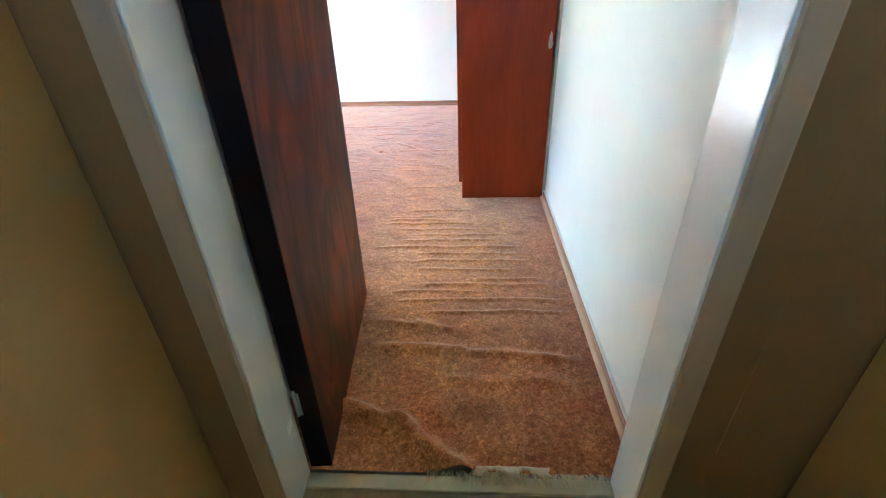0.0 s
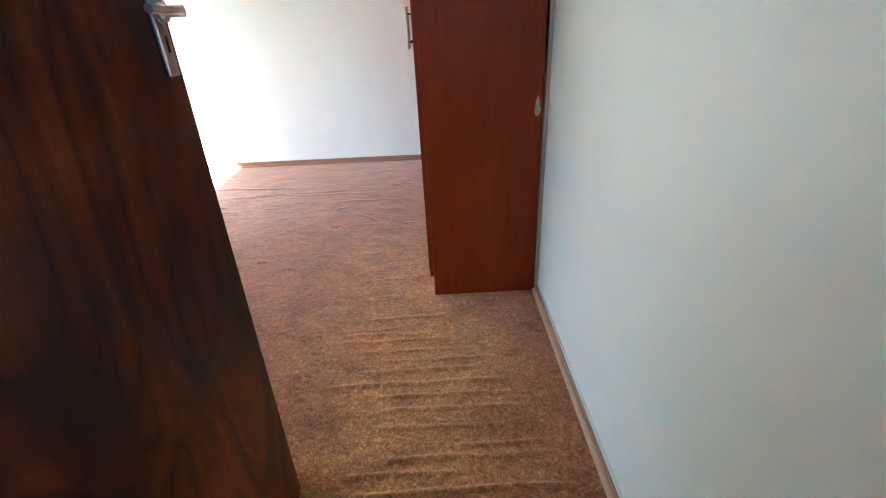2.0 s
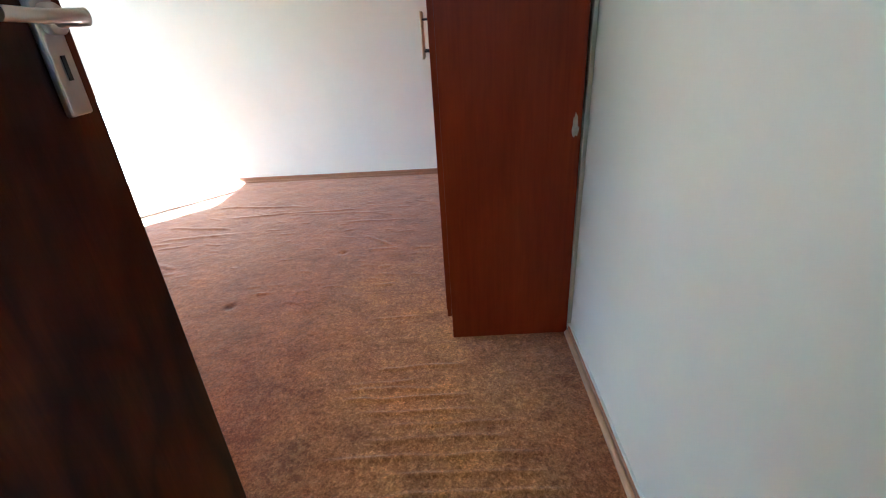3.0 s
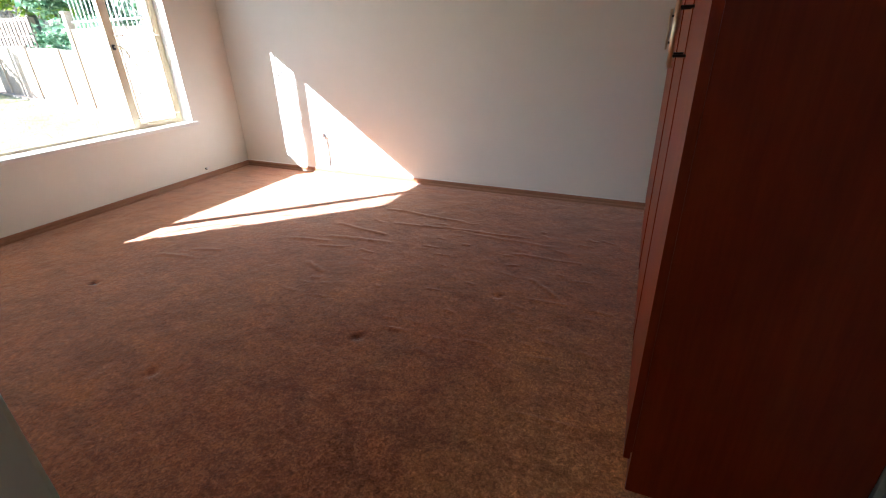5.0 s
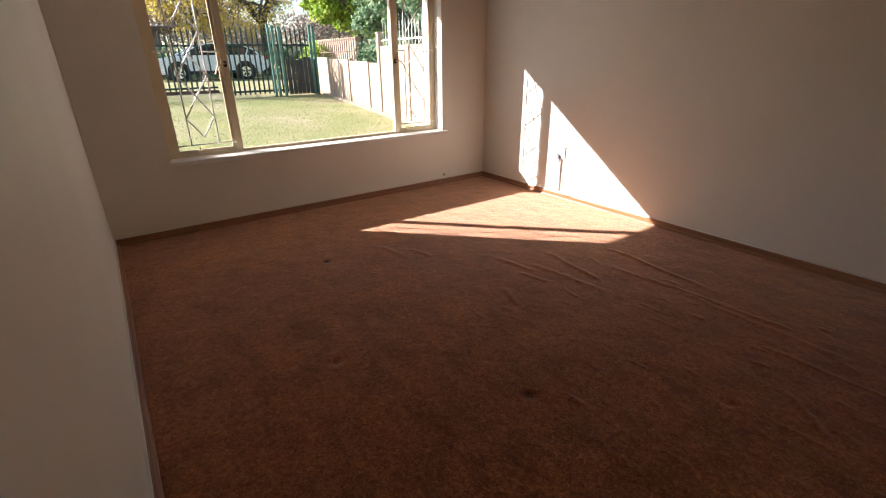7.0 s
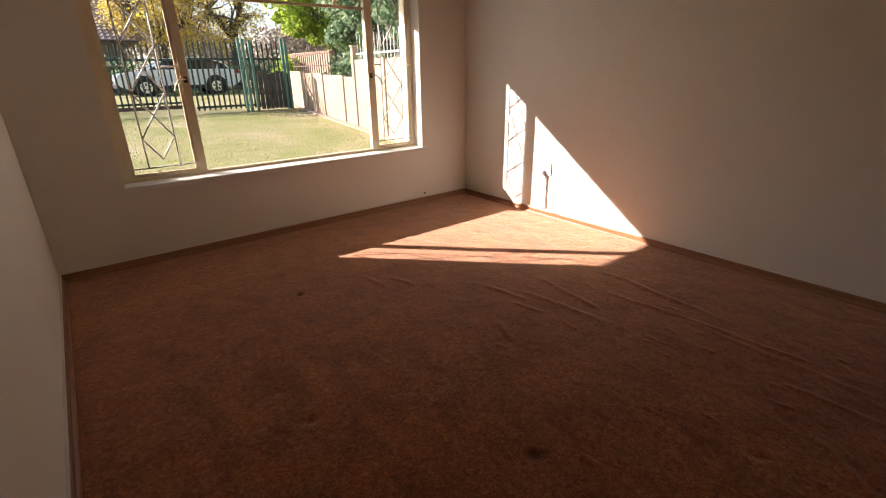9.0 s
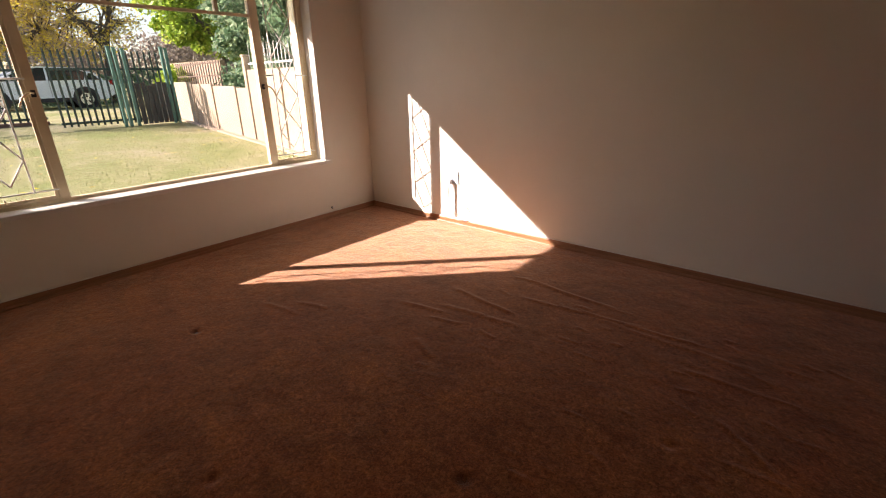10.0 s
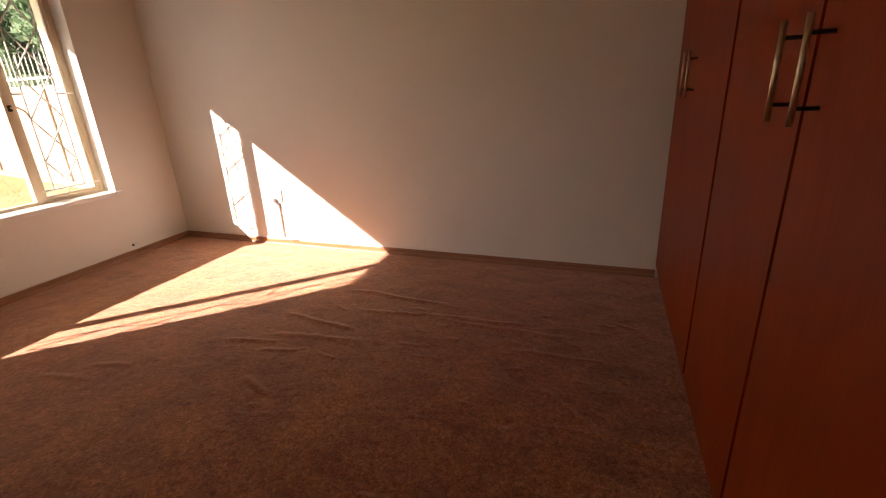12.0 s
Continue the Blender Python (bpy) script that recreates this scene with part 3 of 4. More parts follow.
ward = thing("wardrobe", pose(-0.541, 0.0, -0.006, 0, -0.45, 0.65), "tall cherry-red laminate built-in wardrobe with four doors", "wardrobe")
# local x: into the wardrobe from its front; local y: along the wall
T = 0.018
part("side_panel", box(0.0205, 0.525, 0.0, T, 0.0, 2.46, bev=0.001), M_WARD, ward)
part("side_panel_front", box(-0.001, 0.0203, 0.0, T, 0.155, 2.46, bev=0.001), M_WARD, ward)
part("plinth", box(0.022, 0.040, T, WD, 0.0, 0.105), M_WARD, ward)
part("base_shelf", box(0.022, 0.52, T, WD - 0.02, 0.106, 0.124), M_WARD, ward)
part("top_panel", box(0.022, 0.52, T, WD, 2.44, 2.458), M_WARD, ward)
part("back_panel", box(0.52, 0.526, T, WD - 0.02, 0.0, 2.44), M_WARD_DARK, ward)
for yy in (0.630, 1.27, 1.94):
    part("partition", box(0.024, 0.515, yy - 0.009, yy + 0.009, 0.125, 2.438), M_WARD_DARK, ward)
seams = (T + 0.004, 0.630, 1.27, 1.94, WD - 0.012)
for k in range(4):
    y0, y1 = seams[k] + 0.004, seams[k + 1] - 0.0035
    tilt = (0.0, 0.0025, 0.0065, 0.003)[k]
    dr = part("door", box(0.001 - tilt, 0.019 - tilt, y0, y1, 0.100, 2.435, bev=0.0015), M_WARD, ward)
    hy = (y1 - 0.066, y0 + 0.062)[k % 2]
    handle = part("handle", rod((-0.040, hy, 1.126), (-0.040, hy, 1.318), 0.0062, 12), M_NICKEL, dr, "brushed bar handle", True)
    for zz in (1.158, 1.286):
        add_post = rod((-0.040, hy, zz), (0.0, hy, zz), 0.0042, 10)
        q = new("handle_post", finish(add_post, "handle_post", M_BLACK, True))
        q.parent = dr
solid("filler_strip", box(-0.017, -0.001, -0.004, 0.016, 0.052, 2.44, bev=0.002), M_STRIP, "painted timber filler strip beside the wardrobe", "filler strip")
# bare patch where the laminate has broken away
rng = random.Random(8)
bm = bmesh.new()
ring = []
for k in range(22):
    u = k / 22 * math.tau
    rx = 0.010 + 0.004 * (math.sin(u) < -0.2) + rng.uniform(-0.002, 0.002)
    ring.append(bm.verts.new((0.502 + rx * math.cos(u), -0.0012, 0.912 + (0.046 + rng.uniform(-0.012, 0.004)) * math.sin(u))))
f = bm.faces.new(ring)
r = bmesh.ops.extrude_face_region(bm, geom=[f])
bmesh.ops.translate(bm, vec=(0, 0.0011, 0), verts=[v for v in r["geom"] if isinstance(v, bmesh.types.BMVert)])
bmesh.ops.recalc_face_normals(bm, faces=bm.faces)
part("chipped_patch", bm, M_CHIP, ward, "pale chipped patch of bare board")

# ---- outlet, conduit and cable on the far wall ----
out = thing("power_outlet", (-3.444, YB, 0.414), "white plastic wall socket with a plug in it", "power outlet")
part("plate", box(-0.056, 0.056, -0.010, 0.0, -0.056, 0.056, bev=0.004), M_PLATE, out)
part("rocker", box(0.022, 0.042, -0.015, -0.0102, 0.008, 0.040, bev=0.002), M_PLASTIC, out)
part("plug", box(-0.048, -0.006, -0.046, -0.0102, -0.052, -0.012, bev=0.008), M_PLASTIC, out, "white moulded plug")
con = thing("cable_trunking", (-3.437, YB, 0.06), "white plastic cable trunking strip", "trunking")
part("channel", box(-0.012, 0.012, -0.014, 0.0, 0.0, 0.298, bev=0.002), M_PLASTIC, con)
part("cover", box(-0.011, 0.011, -0.017, -0.0142, 0.002, 0.296, bev=0.001), M_PLASTIC, con)
cab = tube("cable", [(-3.46, YB - 0.045, 0.366), (-3.475, YB - 0.04, 0.28), (-3.46, YB - 0.028, 0.16), (-3.40, YB - 0.03, 0.075), (-3.33, YB - 0.035, 0.055), (-3.29, YB - 0.035, 0.10), (-3.33, YB - 0.03, 0.19), (-3.395, YB - 0.02, 0.27)], 0.0038, M_CABLE)
tagged(cab, "thin white looped cable hanging by the outlet", "cable")
stub = thing("cable_stub", (XW, 1.965, 0.088), "small cut cable end sticking from the wall", "cable")
part("grommet", rod((0, 0, 0), (0.008, 0, 0), 0.010, 12), M_BLACK, stub)
tube("wire", [(0.006, 0, 0), (0.018, 0.006, 0.006), (0.022, 0.02, 0.018)], 0.003, M_PLASTIC, stub)

# frayed carpet end
rng = random.Random(3)
fv, ff = [], []
for k in range(260):
    x = rng.uniform(-0.60, -0.11)
    if rng.random() < 0.35:
        x = rng.uniform(-0.44, -0.34)
    ln, w = rng.uniform(0.015, 0.05), rng.uniform(0.0008, 0.002)
    an = rng.uniform(-0.5, 0.5)
    h = rng.uniform(0.004, 0.02)
    y = YD + 0.014
    p0, p1, p2 = (x, y, h * 0.5), (x + ln * 0.5 * math.sin(an), y - ln * 0.5, h), (x + ln * math.sin(an), y - ln * math.cos(an), 0.011)
    n = len(fv)
    for p in (p0, p1, p2):
        fv += [(p[0] - w, p[1], p[2]), (p[0] + w, p[1], p[2]), (p[0], p[1], p[2] + w * 1.6)]
    for s in (0, 3):
        for q in range(3):
            ff.append((n + s + q, n + s + (q + 1) % 3, n + s + 3 + (q + 1) % 3, n + s + 3 + q))
fr = new("carpet_fringe", quick_mesh("carpet_fringe", fv, ff, M_BACKING))
fr.parent = carpet
tagged(fr, "pale frayed backing threads", kind="stuff")

# curled strip of backing at the frayed end
rng = random.Random(11)
fv, ff = [], []
NX, NU = 46, 7
for i in range(NX):
    x = -0.475 + i * 0.0048
    lift = (0.007 + 0.005 * math.sin(i * 0.45) + rng.uniform(-0.002, 0.003)) * min(1, i / 6, (NX - 1 - i) / 9)
    reach = 0.022 + 0.010 * math.sin(i * 0.31 + 1) + rng.uniform(-0.006, 0.006)
    for k in range(NU):
        u = k / (NU - 1)
        fv.append((x + 0.004 * math.sin(k * 1.3 + i), YD + 0.028 - reach * u + rng.uniform(-0.0015, 0.0015), 0.011 + lift * math.sin(u * math.pi * 0.8)))
for i in range(NX - 1):
    for k in range(NU - 1):
        a0 = i * NU + k
        ff.append((a0, a0 + NU, a0 + NU + 1, a0 + 1))
flap = new("backing_flap", quick_mesh("backing_flap", fv, ff, M_BACKING, True))
flap.modifiers.new("thick", "SOLIDIFY").thickness = 0.002
flap.parent = carpet
tagged(flap, "curled pale strip of carpet backing")

# ---- outside ----
M_LAWN = mat("dry_lawn", (0.30, 0.27, 0.09), 0.95, spec=0.1)
v = coords(M_LAWN)
patch = noise_tex(M_LAWN, v, 0.55, 8, 0.7)
blade = noise_tex(M_LAWN, coords(M_LAWN, (1, 1, 1)), 18, 5, 0.7)
c1 = ramp(M_LAWN, patch, [(0.34, (0.50, 0.42, 0.28)), (0.48, (0.40, 0.37, 0.19)), (0.64, (0.27, 0.30, 0.11))])
paint(M_LAWN, mix(M_LAWN, 1.0, c1, ramp(M_LAWN, blade, [(0.25, (0.55, 0.55, 0.5)), (0.6, (1, 1, 1))]), "MULTIPLY"))
bump(M_LAWN, blade, 0.6, 0.05)
M_PRECAST = wall_paint("cream_precast_paint", (0.40, 0.295, 0.21), (0.47, 0.35, 0.255), 0.75, 0.4)
M_PEACH = wall_paint("peach_wall_paint", (0.36, 0.24, 0.17), (0.42, 0.29, 0.21), 0.8, 0.4)
M_PALE_GREEN = speckled("faded_green_steel", (0.06, 0.16, 0.125), (0.10, 0.22, 0.175), 3, 0.5)
M_DARK_GREEN = speckled("dark_green_steel", (0.012, 0.035, 0.032), (0.025, 0.06, 0.05), 3, 0.5)
M_RUST = speckled("brown_steel_grille", (0.10, 0.055, 0.04), (0.17, 0.10, 0.07), 6, 0.6)
M_BOARD = wood("weathered_board", (0.03, 0.03, 0.03), (0.06, 0.06, 0.055), (0.10, 0.10, 0.09), (12, 12, 1), 0.8)
M_CAR = speckled("white_car_paint", (0.74, 0.77, 0.82), (0.78, 0.81, 0.86), 0.8, 0.2, 30, 0.0)
M_CAR.node_tree.nodes["Principled BSDF"].inputs["Coat Weight"].default_value = 0.6
M_CARGLASS = mat("tinted_car_glass", (0.015, 0.02, 0.025), 0.06)
M_TYRE = mat("tyre_rubber", (0.02, 0.02, 0.02), 0.85)
M_TRIM = mat("black_car_trim", (0.018, 0.018, 0.02), 0.55)
M_BARK = speckled("grey_bark", (0.09, 0.075, 0.065), (0.17, 0.145, 0.125), 5, 0.95, 40, 0.8, 0.03, stretch=(1, 1, 0.2))
M_LEAF_G = leaf_material("green_leaf", (0.13, 0.22, 0.03), (0.32, 0.46, 0.06), (0.60, 0.66, 0.12))
M_LEAF_D = leaf_material("dark_leaf", (0.08, 0.15, 0.08), (0.20, 0.31, 0.17), (0.44, 0.52, 0.32))
M_LEAF_Y = leaf_material("autumn_leaf", (0.42, 0.33, 0.22), (0.70, 0.55, 0.16), (0.88, 0.70, 0.05))
M_LEAF_B = leaf_material("bare_twig_haze", (0.20, 0.16, 0.14), (0.30, 0.25, 0.21), (0.42, 0.34, 0.24))
M_ROOF = speckled("clay_roof_tile", (0.24, 0.19, 0.19), (0.34, 0.28, 0.28), 3, 0.8)
M_BRICK = speckled("shaded_house_wall", (0.20, 0.15, 0.12), (0.27, 0.21, 0.17), 3, 0.85)


def ground_z(x):
    return -0.13 + max(0.0, min(-5.0 - x, 10.8)) * 0.0469


xs = [-400, -150, -60, -35, -25, -21] + [-20 + k for k in range(16)] + [0, 30, 400]
ys = [-400, -120, -40, -20, -10, -5, 0, 2, 4, 6, 10, 20, 40, 120, 400]
gv = [(x, y, ground_z(x) if x < -4.6 else -0.3) for x in xs for y in ys]
gf = [(i * len(ys) + j, (i + 1) * len(ys) + j, (i + 1) * len(ys) + j + 1, i * len(ys) + j + 1) for i in range(len(xs) - 1) for j in range(len(ys) - 1)]
tagged(new("ground", quick_mesh("ground", gv, gf, M_LAWN)), "dry yellow-green lawn rising to the street", "lawn", kind="structure")

# grass blades on the lawn nearest the window
rng = np.random.RandomState(7)
n = 26000
bx, by = rng.uniform(-13.5, -5.0, n), rng.uniform(-3.5, 4.0, n)
hh, an, lean = rng.uniform(0.012, 0.04, n), rng.uniform(0, math.tau, n), rng.uniform(-0.02, 0.02, (n, 2))
gz = -0.13 + (-5.0 - bx) * 0.0469
w = 0.005
p0 = np.stack([bx - w * np.cos(an), by - w * np.sin(an), gz - 0.003], 1)
p1 = np.stack([bx + w * np.cos(an), by + w * np.sin(an), gz - 0.003], 1)
p2 = np.stack([bx + lean[:, 0], by + lean[:, 1], gz + hh], 1)
gverts = np.stack([p0, p1, p2], 1).reshape(-1, 3)
M_BLADE = leaf_material("grass_blade", (0.23, 0.25, 0.10), (0.32, 0.32, 0.14), (0.46, 0.43, 0.26))
tagged(new("grass", quick_mesh("grass", gverts.tolist(), np.arange(3 * n).reshape(-1, 3).tolist(), M_BLADE)), "short dry grass blades on the lawn", "grass", kind="stuff")
n = 260
lx, ly = rng.uniform(-13, -5.5, n), rng.uniform(-3, 4, n)
lv, lf = [], []
for k in range(n):
    z, r, t = -0.13 + (-5.0 - lx[k]) * 0.0469 + 0.03, rng.uniform(0.02, 0.05), rng.uniform(0, math.tau)
    for q in range(4):
        lv.append((lx[k] + r * math.cos(t + q * 1.57) * (1, 0.5)[q % 2], ly[k] + r * math.sin(t + q * 1.57) * (1, 0.5)[q % 2], z + rng.uniform(0, 0.02)))
    lf.append((4 * k, 4 * k + 1, 4 * k + 2, 4 * k + 3))
tagged(new("fallen_leaves", quick_mesh("fallen_leaves", lv, lf, M_LEAF_Y)), "scattered dry leaves on the lawn", "leaves", kind="stuff")


def pale_mesh(name, h, w, m, t=0.02):
    """One palisade pale: a folded steel strip with a split pointed head."""
    prof = [(-w, 0), (-w * 0.35, t), (w * 0.35, t), (w, 0)]
    bm = bmesh.new()
    back = [bm.verts.new((y and y, x, 0)) for x, y in prof]
    top = [bm.verts.new((y, x, h - 0.10)) for x, y in prof]
    tip = [bm.verts.new((0.0, -w * 0.45, h)), bm.verts.new((t + 0.004, 0, h - 0.02)), bm.verts.new((0.0, w * 0.45, h))]
    for k in range(3):
        bm.faces.new((back[k], back[k + 1], top[k + 1], top[k]))
    bm.faces.new((top[0], top[1], tip[0]))
    bm.faces.new((top[1], top[2], tip[1]))
    bm.faces.new((top[2], top[3], tip[2]))
    r = bmesh.ops.solidify(bm, geom=list(bm.faces), thickness=0.004)
    return finish(bm, name, m)


FXX = -13.8


def palisade(name, y0, y1, step, h, m, label, group="", x=FXX, width=0.032, boards=None):
    root = thing(name, (x, y0, ground_z(x)), label, "fence", group)
    me = pale_mesh("pale", h - 0.06, width, m)
    k, y = 0, 0.04
    while y < y1 - y0:
        p = new("pale", me)
        p.parent = root
        p.location = (0.03, y, 0.06)
        y += step
        k += 1
    for zz in (0.11, h * 0.72):
        part("rail", box(-0.02, 0.028, 0, y1 - y0, zz, zz + 0.05, bev=0.004), m, root)
    return root


palisade("palisade_fence", -8.0, 2.0, 0.135, 1.62, M_DARK_GREEN, "dark green steel palisade fence along the street", "street fence", -15.3, 0.022)
palisade("palisade_gate", 1.95, 4.22, 0.125, 1.70, M_DARK_GREEN, "dark green palisade gate in the street fence", "street fence", FXX - 0.1, 0.022)
for yy, hh in ((3.09, 1.70), (3.20, 1.68), (3.36, 1.66), (4.17, 1.72), (4.27, 1.70)):
    post = thing("gate_post", (FXX + 0.16, yy, ground_z(FXX)), "faded green steel gate post", "gate post", "gate posts")
    part("shaft", box(-0.035, 0.035, -0.03, 0.03, 0, hh, bev=0.006), M_PALE_GREEN, post)
    part("cap", box(-0.042, 0.042, -0.037, 0.037, hh + 0.0005, hh + 0.025, bev=0.006), M_PALE_GREEN, post)
solid("fence_kerb", box(-15.38, -15.2, -8.0, 2.0, ground_z(-15.3) - 0.1, ground_z(-15.3) + 0.07, bev=0.01), M_RUST, "low brown kerb under the street fence", "kerb", "structure")
screen = thing("board_screen", (FXX + 0.14, 3.46, ground_z(FXX)), "row of dark weathered boards behind the gate", "screen")
rng = random.Random(12)
for k in range(7):
    y = k * 0.116
    hh = 0.95 + rng.uniform(-0.06, 0.05)
    b = part("board", box(-0.012, 0.012, y, y + 0.098, 0.03, hh, bev=0.004), M_BOARD, screen)
    b.rotation_euler = (rng.uniform(-0.02, 0.02), 0, 0)
part("batten", box(-0.04, -0.013, 0, 0.80, 0.4, 0.46), M_BOARD, screen)

# boundary wall of precast panels and posts, stepping up towards the house
WA, WB = Vector((-14.8, 4.68)), Vector((-4.9, 3.764))
wdir = (WB - WA).normalized()
wside = Vector((-wdir.y, wdir.x))
wlen = (WB - WA).length
wyaw = math.degrees(math.atan2(wdir.y, wdir.x))
bwall = thing("boundary_wall", pose(WA.x, WA.y, 0, 0, 0, wyaw), "cream painted precast concrete boundary wall", "wall")
STEP_UP = 4.93
posts = [0.0, 1.68, 3.0, 4.28, STEP_UP, 6.3, 7.65, 9.0, wlen]
for a, b in zip(posts, posts[1:]):
    g = ground_z(WA.x + wdir.x * a)
    low = a < STEP_UP - 0.01
    top = 1.262 - 0.034 * (a + b) / 2 if low else 1.43
    if a > 0 and abs(a - STEP_UP) > 0.01:
        part("post", box(a - 0.05, a + 0.05, -0.055, 0.055, g - 0.2, top + 0.012, bev=0.008), M_PRECAST, bwall)
    z0 = ground_z(WA.x + wdir.x * b) - 0.2
    part("panel", box(a + 0.052, b - 0.052, -0.028, 0.028, z0, top, bev=0.006), M_PRECAST, bwall)
    foot = bmesh.new()
    add_box(foot, a + 0.001, b - 0.001, -0.17, -0.056, -0.2, 0.035)
    for v in foot.verts:
        v.co.z += ground_z(WA.x + wdir.x * v.co.x)
    part("footing", foot, M_PRECAST, bwall)


def by_wall(along, off, z):
    """A pose beside the boundary wall: metres along it, and behind it."""
    p = WA + wdir * along + wside * off
    return pose(p.x, p.y, z, 0, 0, wyaw)


# brown grille standing behind the low stretch
gr = thing("steel_grille", by_wall(-0.65, 0.4, 0.30), "brown steel bar grille behind the low wall", "fence")
me = finish(rod((0, 0, 0), (0, 0, 1.40), 0.013, 6), "bar", M_RUST)
for k in range(19):
    b = new("bar", me)
    b.parent = gr
    b.location = (k * 0.175, 0, 0)
for zz in (1.05, 1.34):
    part("rail", box(0, 3.16, -0.012, 0.012, zz, zz + 0.028), M_RUST, gr)
pil = thing("wall_pillar", by_wall(STEP_UP, 0.0, ground_z(-9.9) - 0.1), "slim cream post at the step of the wall", "pillar")
part("shaft", box(-0.055, 0.055, -0.055, 0.055, 0, 1.66, bev=0.01), M_PRECAST, pil)
part("cap", box(-0.065, 0.065, -0.065, 0.065, 1.661, 1.70, bev=0.01), M_PRECAST, pil)
spk = thing("wall_spikes", by_wall(STEP_UP + 0.12, 0.04, 1.36), "pale steel spikes on top of the boundary wall", "spikes")
me = pale_mesh("spike", 0.54, 0.013, M_BAR, 0.008)
for k in range(30):
    b = new("spike", me)
    b.parent = spk
    b.matrix_local = pose(k * 0.13, 0.0, 0.0, 0, 0, -90)
part("rail", box(-0.05, 3.9, -0.03, -0.005, 0.16, 0.19), M_BAR, spk)

# neighbour's wall beyond the boundary
solid("neighbour_wall", box(-18.2, -14.6, 6.0, 6.15, -0.2, 1.80), M_PEACH, "peach painted wall of the next property", "wall")

# ---- parked car ----


def car(m):
    root = thing("car", m, "white compact sport utility car parked in the street", "car")
    # local x: across, local y: along with the nose at -y
    side = [(-2.22, 0.42), (-2.26, 0.62), (-2.20, 0.78), (-2.02, 0.87), (-1.15, 0.99), (0.0, 1.0), (1.55, 1.01), (2.16, 0.98), (2.30, 0.80), (2.32, 0.50), (1.95, 0.30), (-1.95, 0.28)]
    part("body", prism(side, -0.88, 0.88, 0.035), M_CAR, root, smooth=False)
    cab_b = [(-1.10, 1.0), (-0.42, 1.38), (0.1, 1.46), (1.15, 1.42), (1.70, 1.24), (2.0, 1.02)]
    roof = [(-0.52, 1.35), (-0.40, 1.405), (0.1, 1.485), (1.15, 1.445), (1.80, 1.25), (1.74, 1.20), (1.12, 1.395), (0.1, 1.435)]
    part("cabin_glass", prism(cab_b, -0.76, 0.76, 0.02), M_CARGLASS, root, "dark tinted cabin glass")
    part("roof", prism(roof, -0.77, 0.77, 0.012), M_CAR, root)
    for sx in (-1, 1):
        for y0, y1 in (((-1.15, 1.0), (-0.45, 1.38)), ((0.28, 1.0), (0.30, 1.43)), ((1.42, 1.0), (1.55, 1.30)), ((1.97, 1.0), (1.74, 1.22))):
            part("pillar", rod((sx * 0.765, y0[0], y0[1]), (sx * 0.755, y1[0], y1[1]), 0.035, 6), M_CAR, root)
        part("sill_trim", box(sx * 0.885 - 0.02, sx * 0.885 + 0.02, -1.0, 1.0, 0.26, 0.40, bev=0.01), M_TRIM, root, "black side sill trim")
        mir = part("mirror", box(sx * 0.93 - 0.09, sx * 0.93 + 0.09, -0.86, -0.74, 1.02, 1.16, bev=0.03), M_CAR, root)
        for yw in (-1.32, 1.30):
            arch = rod((sx * 0.70, yw, 0.36), (sx * 0.893, yw, 0.36), 0.42, 24)
            part("wheel_arch", arch, M_TRIM, root, "black wheel arch")
            wheel = part("wheel", rod((sx * 0.70, yw, 0.335), (sx * 0.90, yw, 0.335), 0.335, 28), M_TYRE, root, "black rubber tyre")
            rim = part("rim", rod((sx * 0.895, yw, 0.335), (sx * 0.908, yw, 0.335), 0.215, 20), M_CHROME, wheel, "silver alloy rim")
            for q in range(5):
                an = q / 5 * math.tau
                sp = new("rim_gap", finish(box(-0.004, 0.004, -0.03, 0.03, 0.06, 0.185), "rim_gap", M_TRIM))
                sp.parent = wheel
                sp.matrix_local = Matrix.Translation((sx * 0.911, yw, 0.335)) @ Euler((an, 0, 0)).to_matrix().to_4x4()
        part("headlight", box(sx * 0.72 - 0.15, sx * 0.72 + 0.15, -2.21, -2.02, 0.70, 0.83, bev=0.03), M_PLASTIC, root, "clear headlight")
        part("tail_light", box(sx * 0.78 - 0.10, sx * 0.78 + 0.10, 2.14, 2.28, 0.80, 0.98, bev=0.02), mat("red_lamp", (0.35, 0.01, 0.01), 0.2), root, "red tail light")
        for yy in (-0.98, 0.28, 1.35):
            part("door_seam", box(sx * 0.8815 - 0.002, sx * 0.8815 + 0.002, yy - 0.006, yy + 0.006, 0.45, 1.03), M_TRIM, root)
    part("bumper", box(-0.80, 0.80, -2.28, -2.12, 0.30, 0.48, bev=0.03), M_TRIM, root, "black lower bumper")
    part("rear_bumper", box(-0.82, 0.82, 2.22, 2.34, 0.32, 0.55, bev=0.03), M_TRIM, root, "black rear bumper")
    return root


car(pose(-24.0, 3.46, ground_z(-24.0) - 0.01, 0, 0, 0))

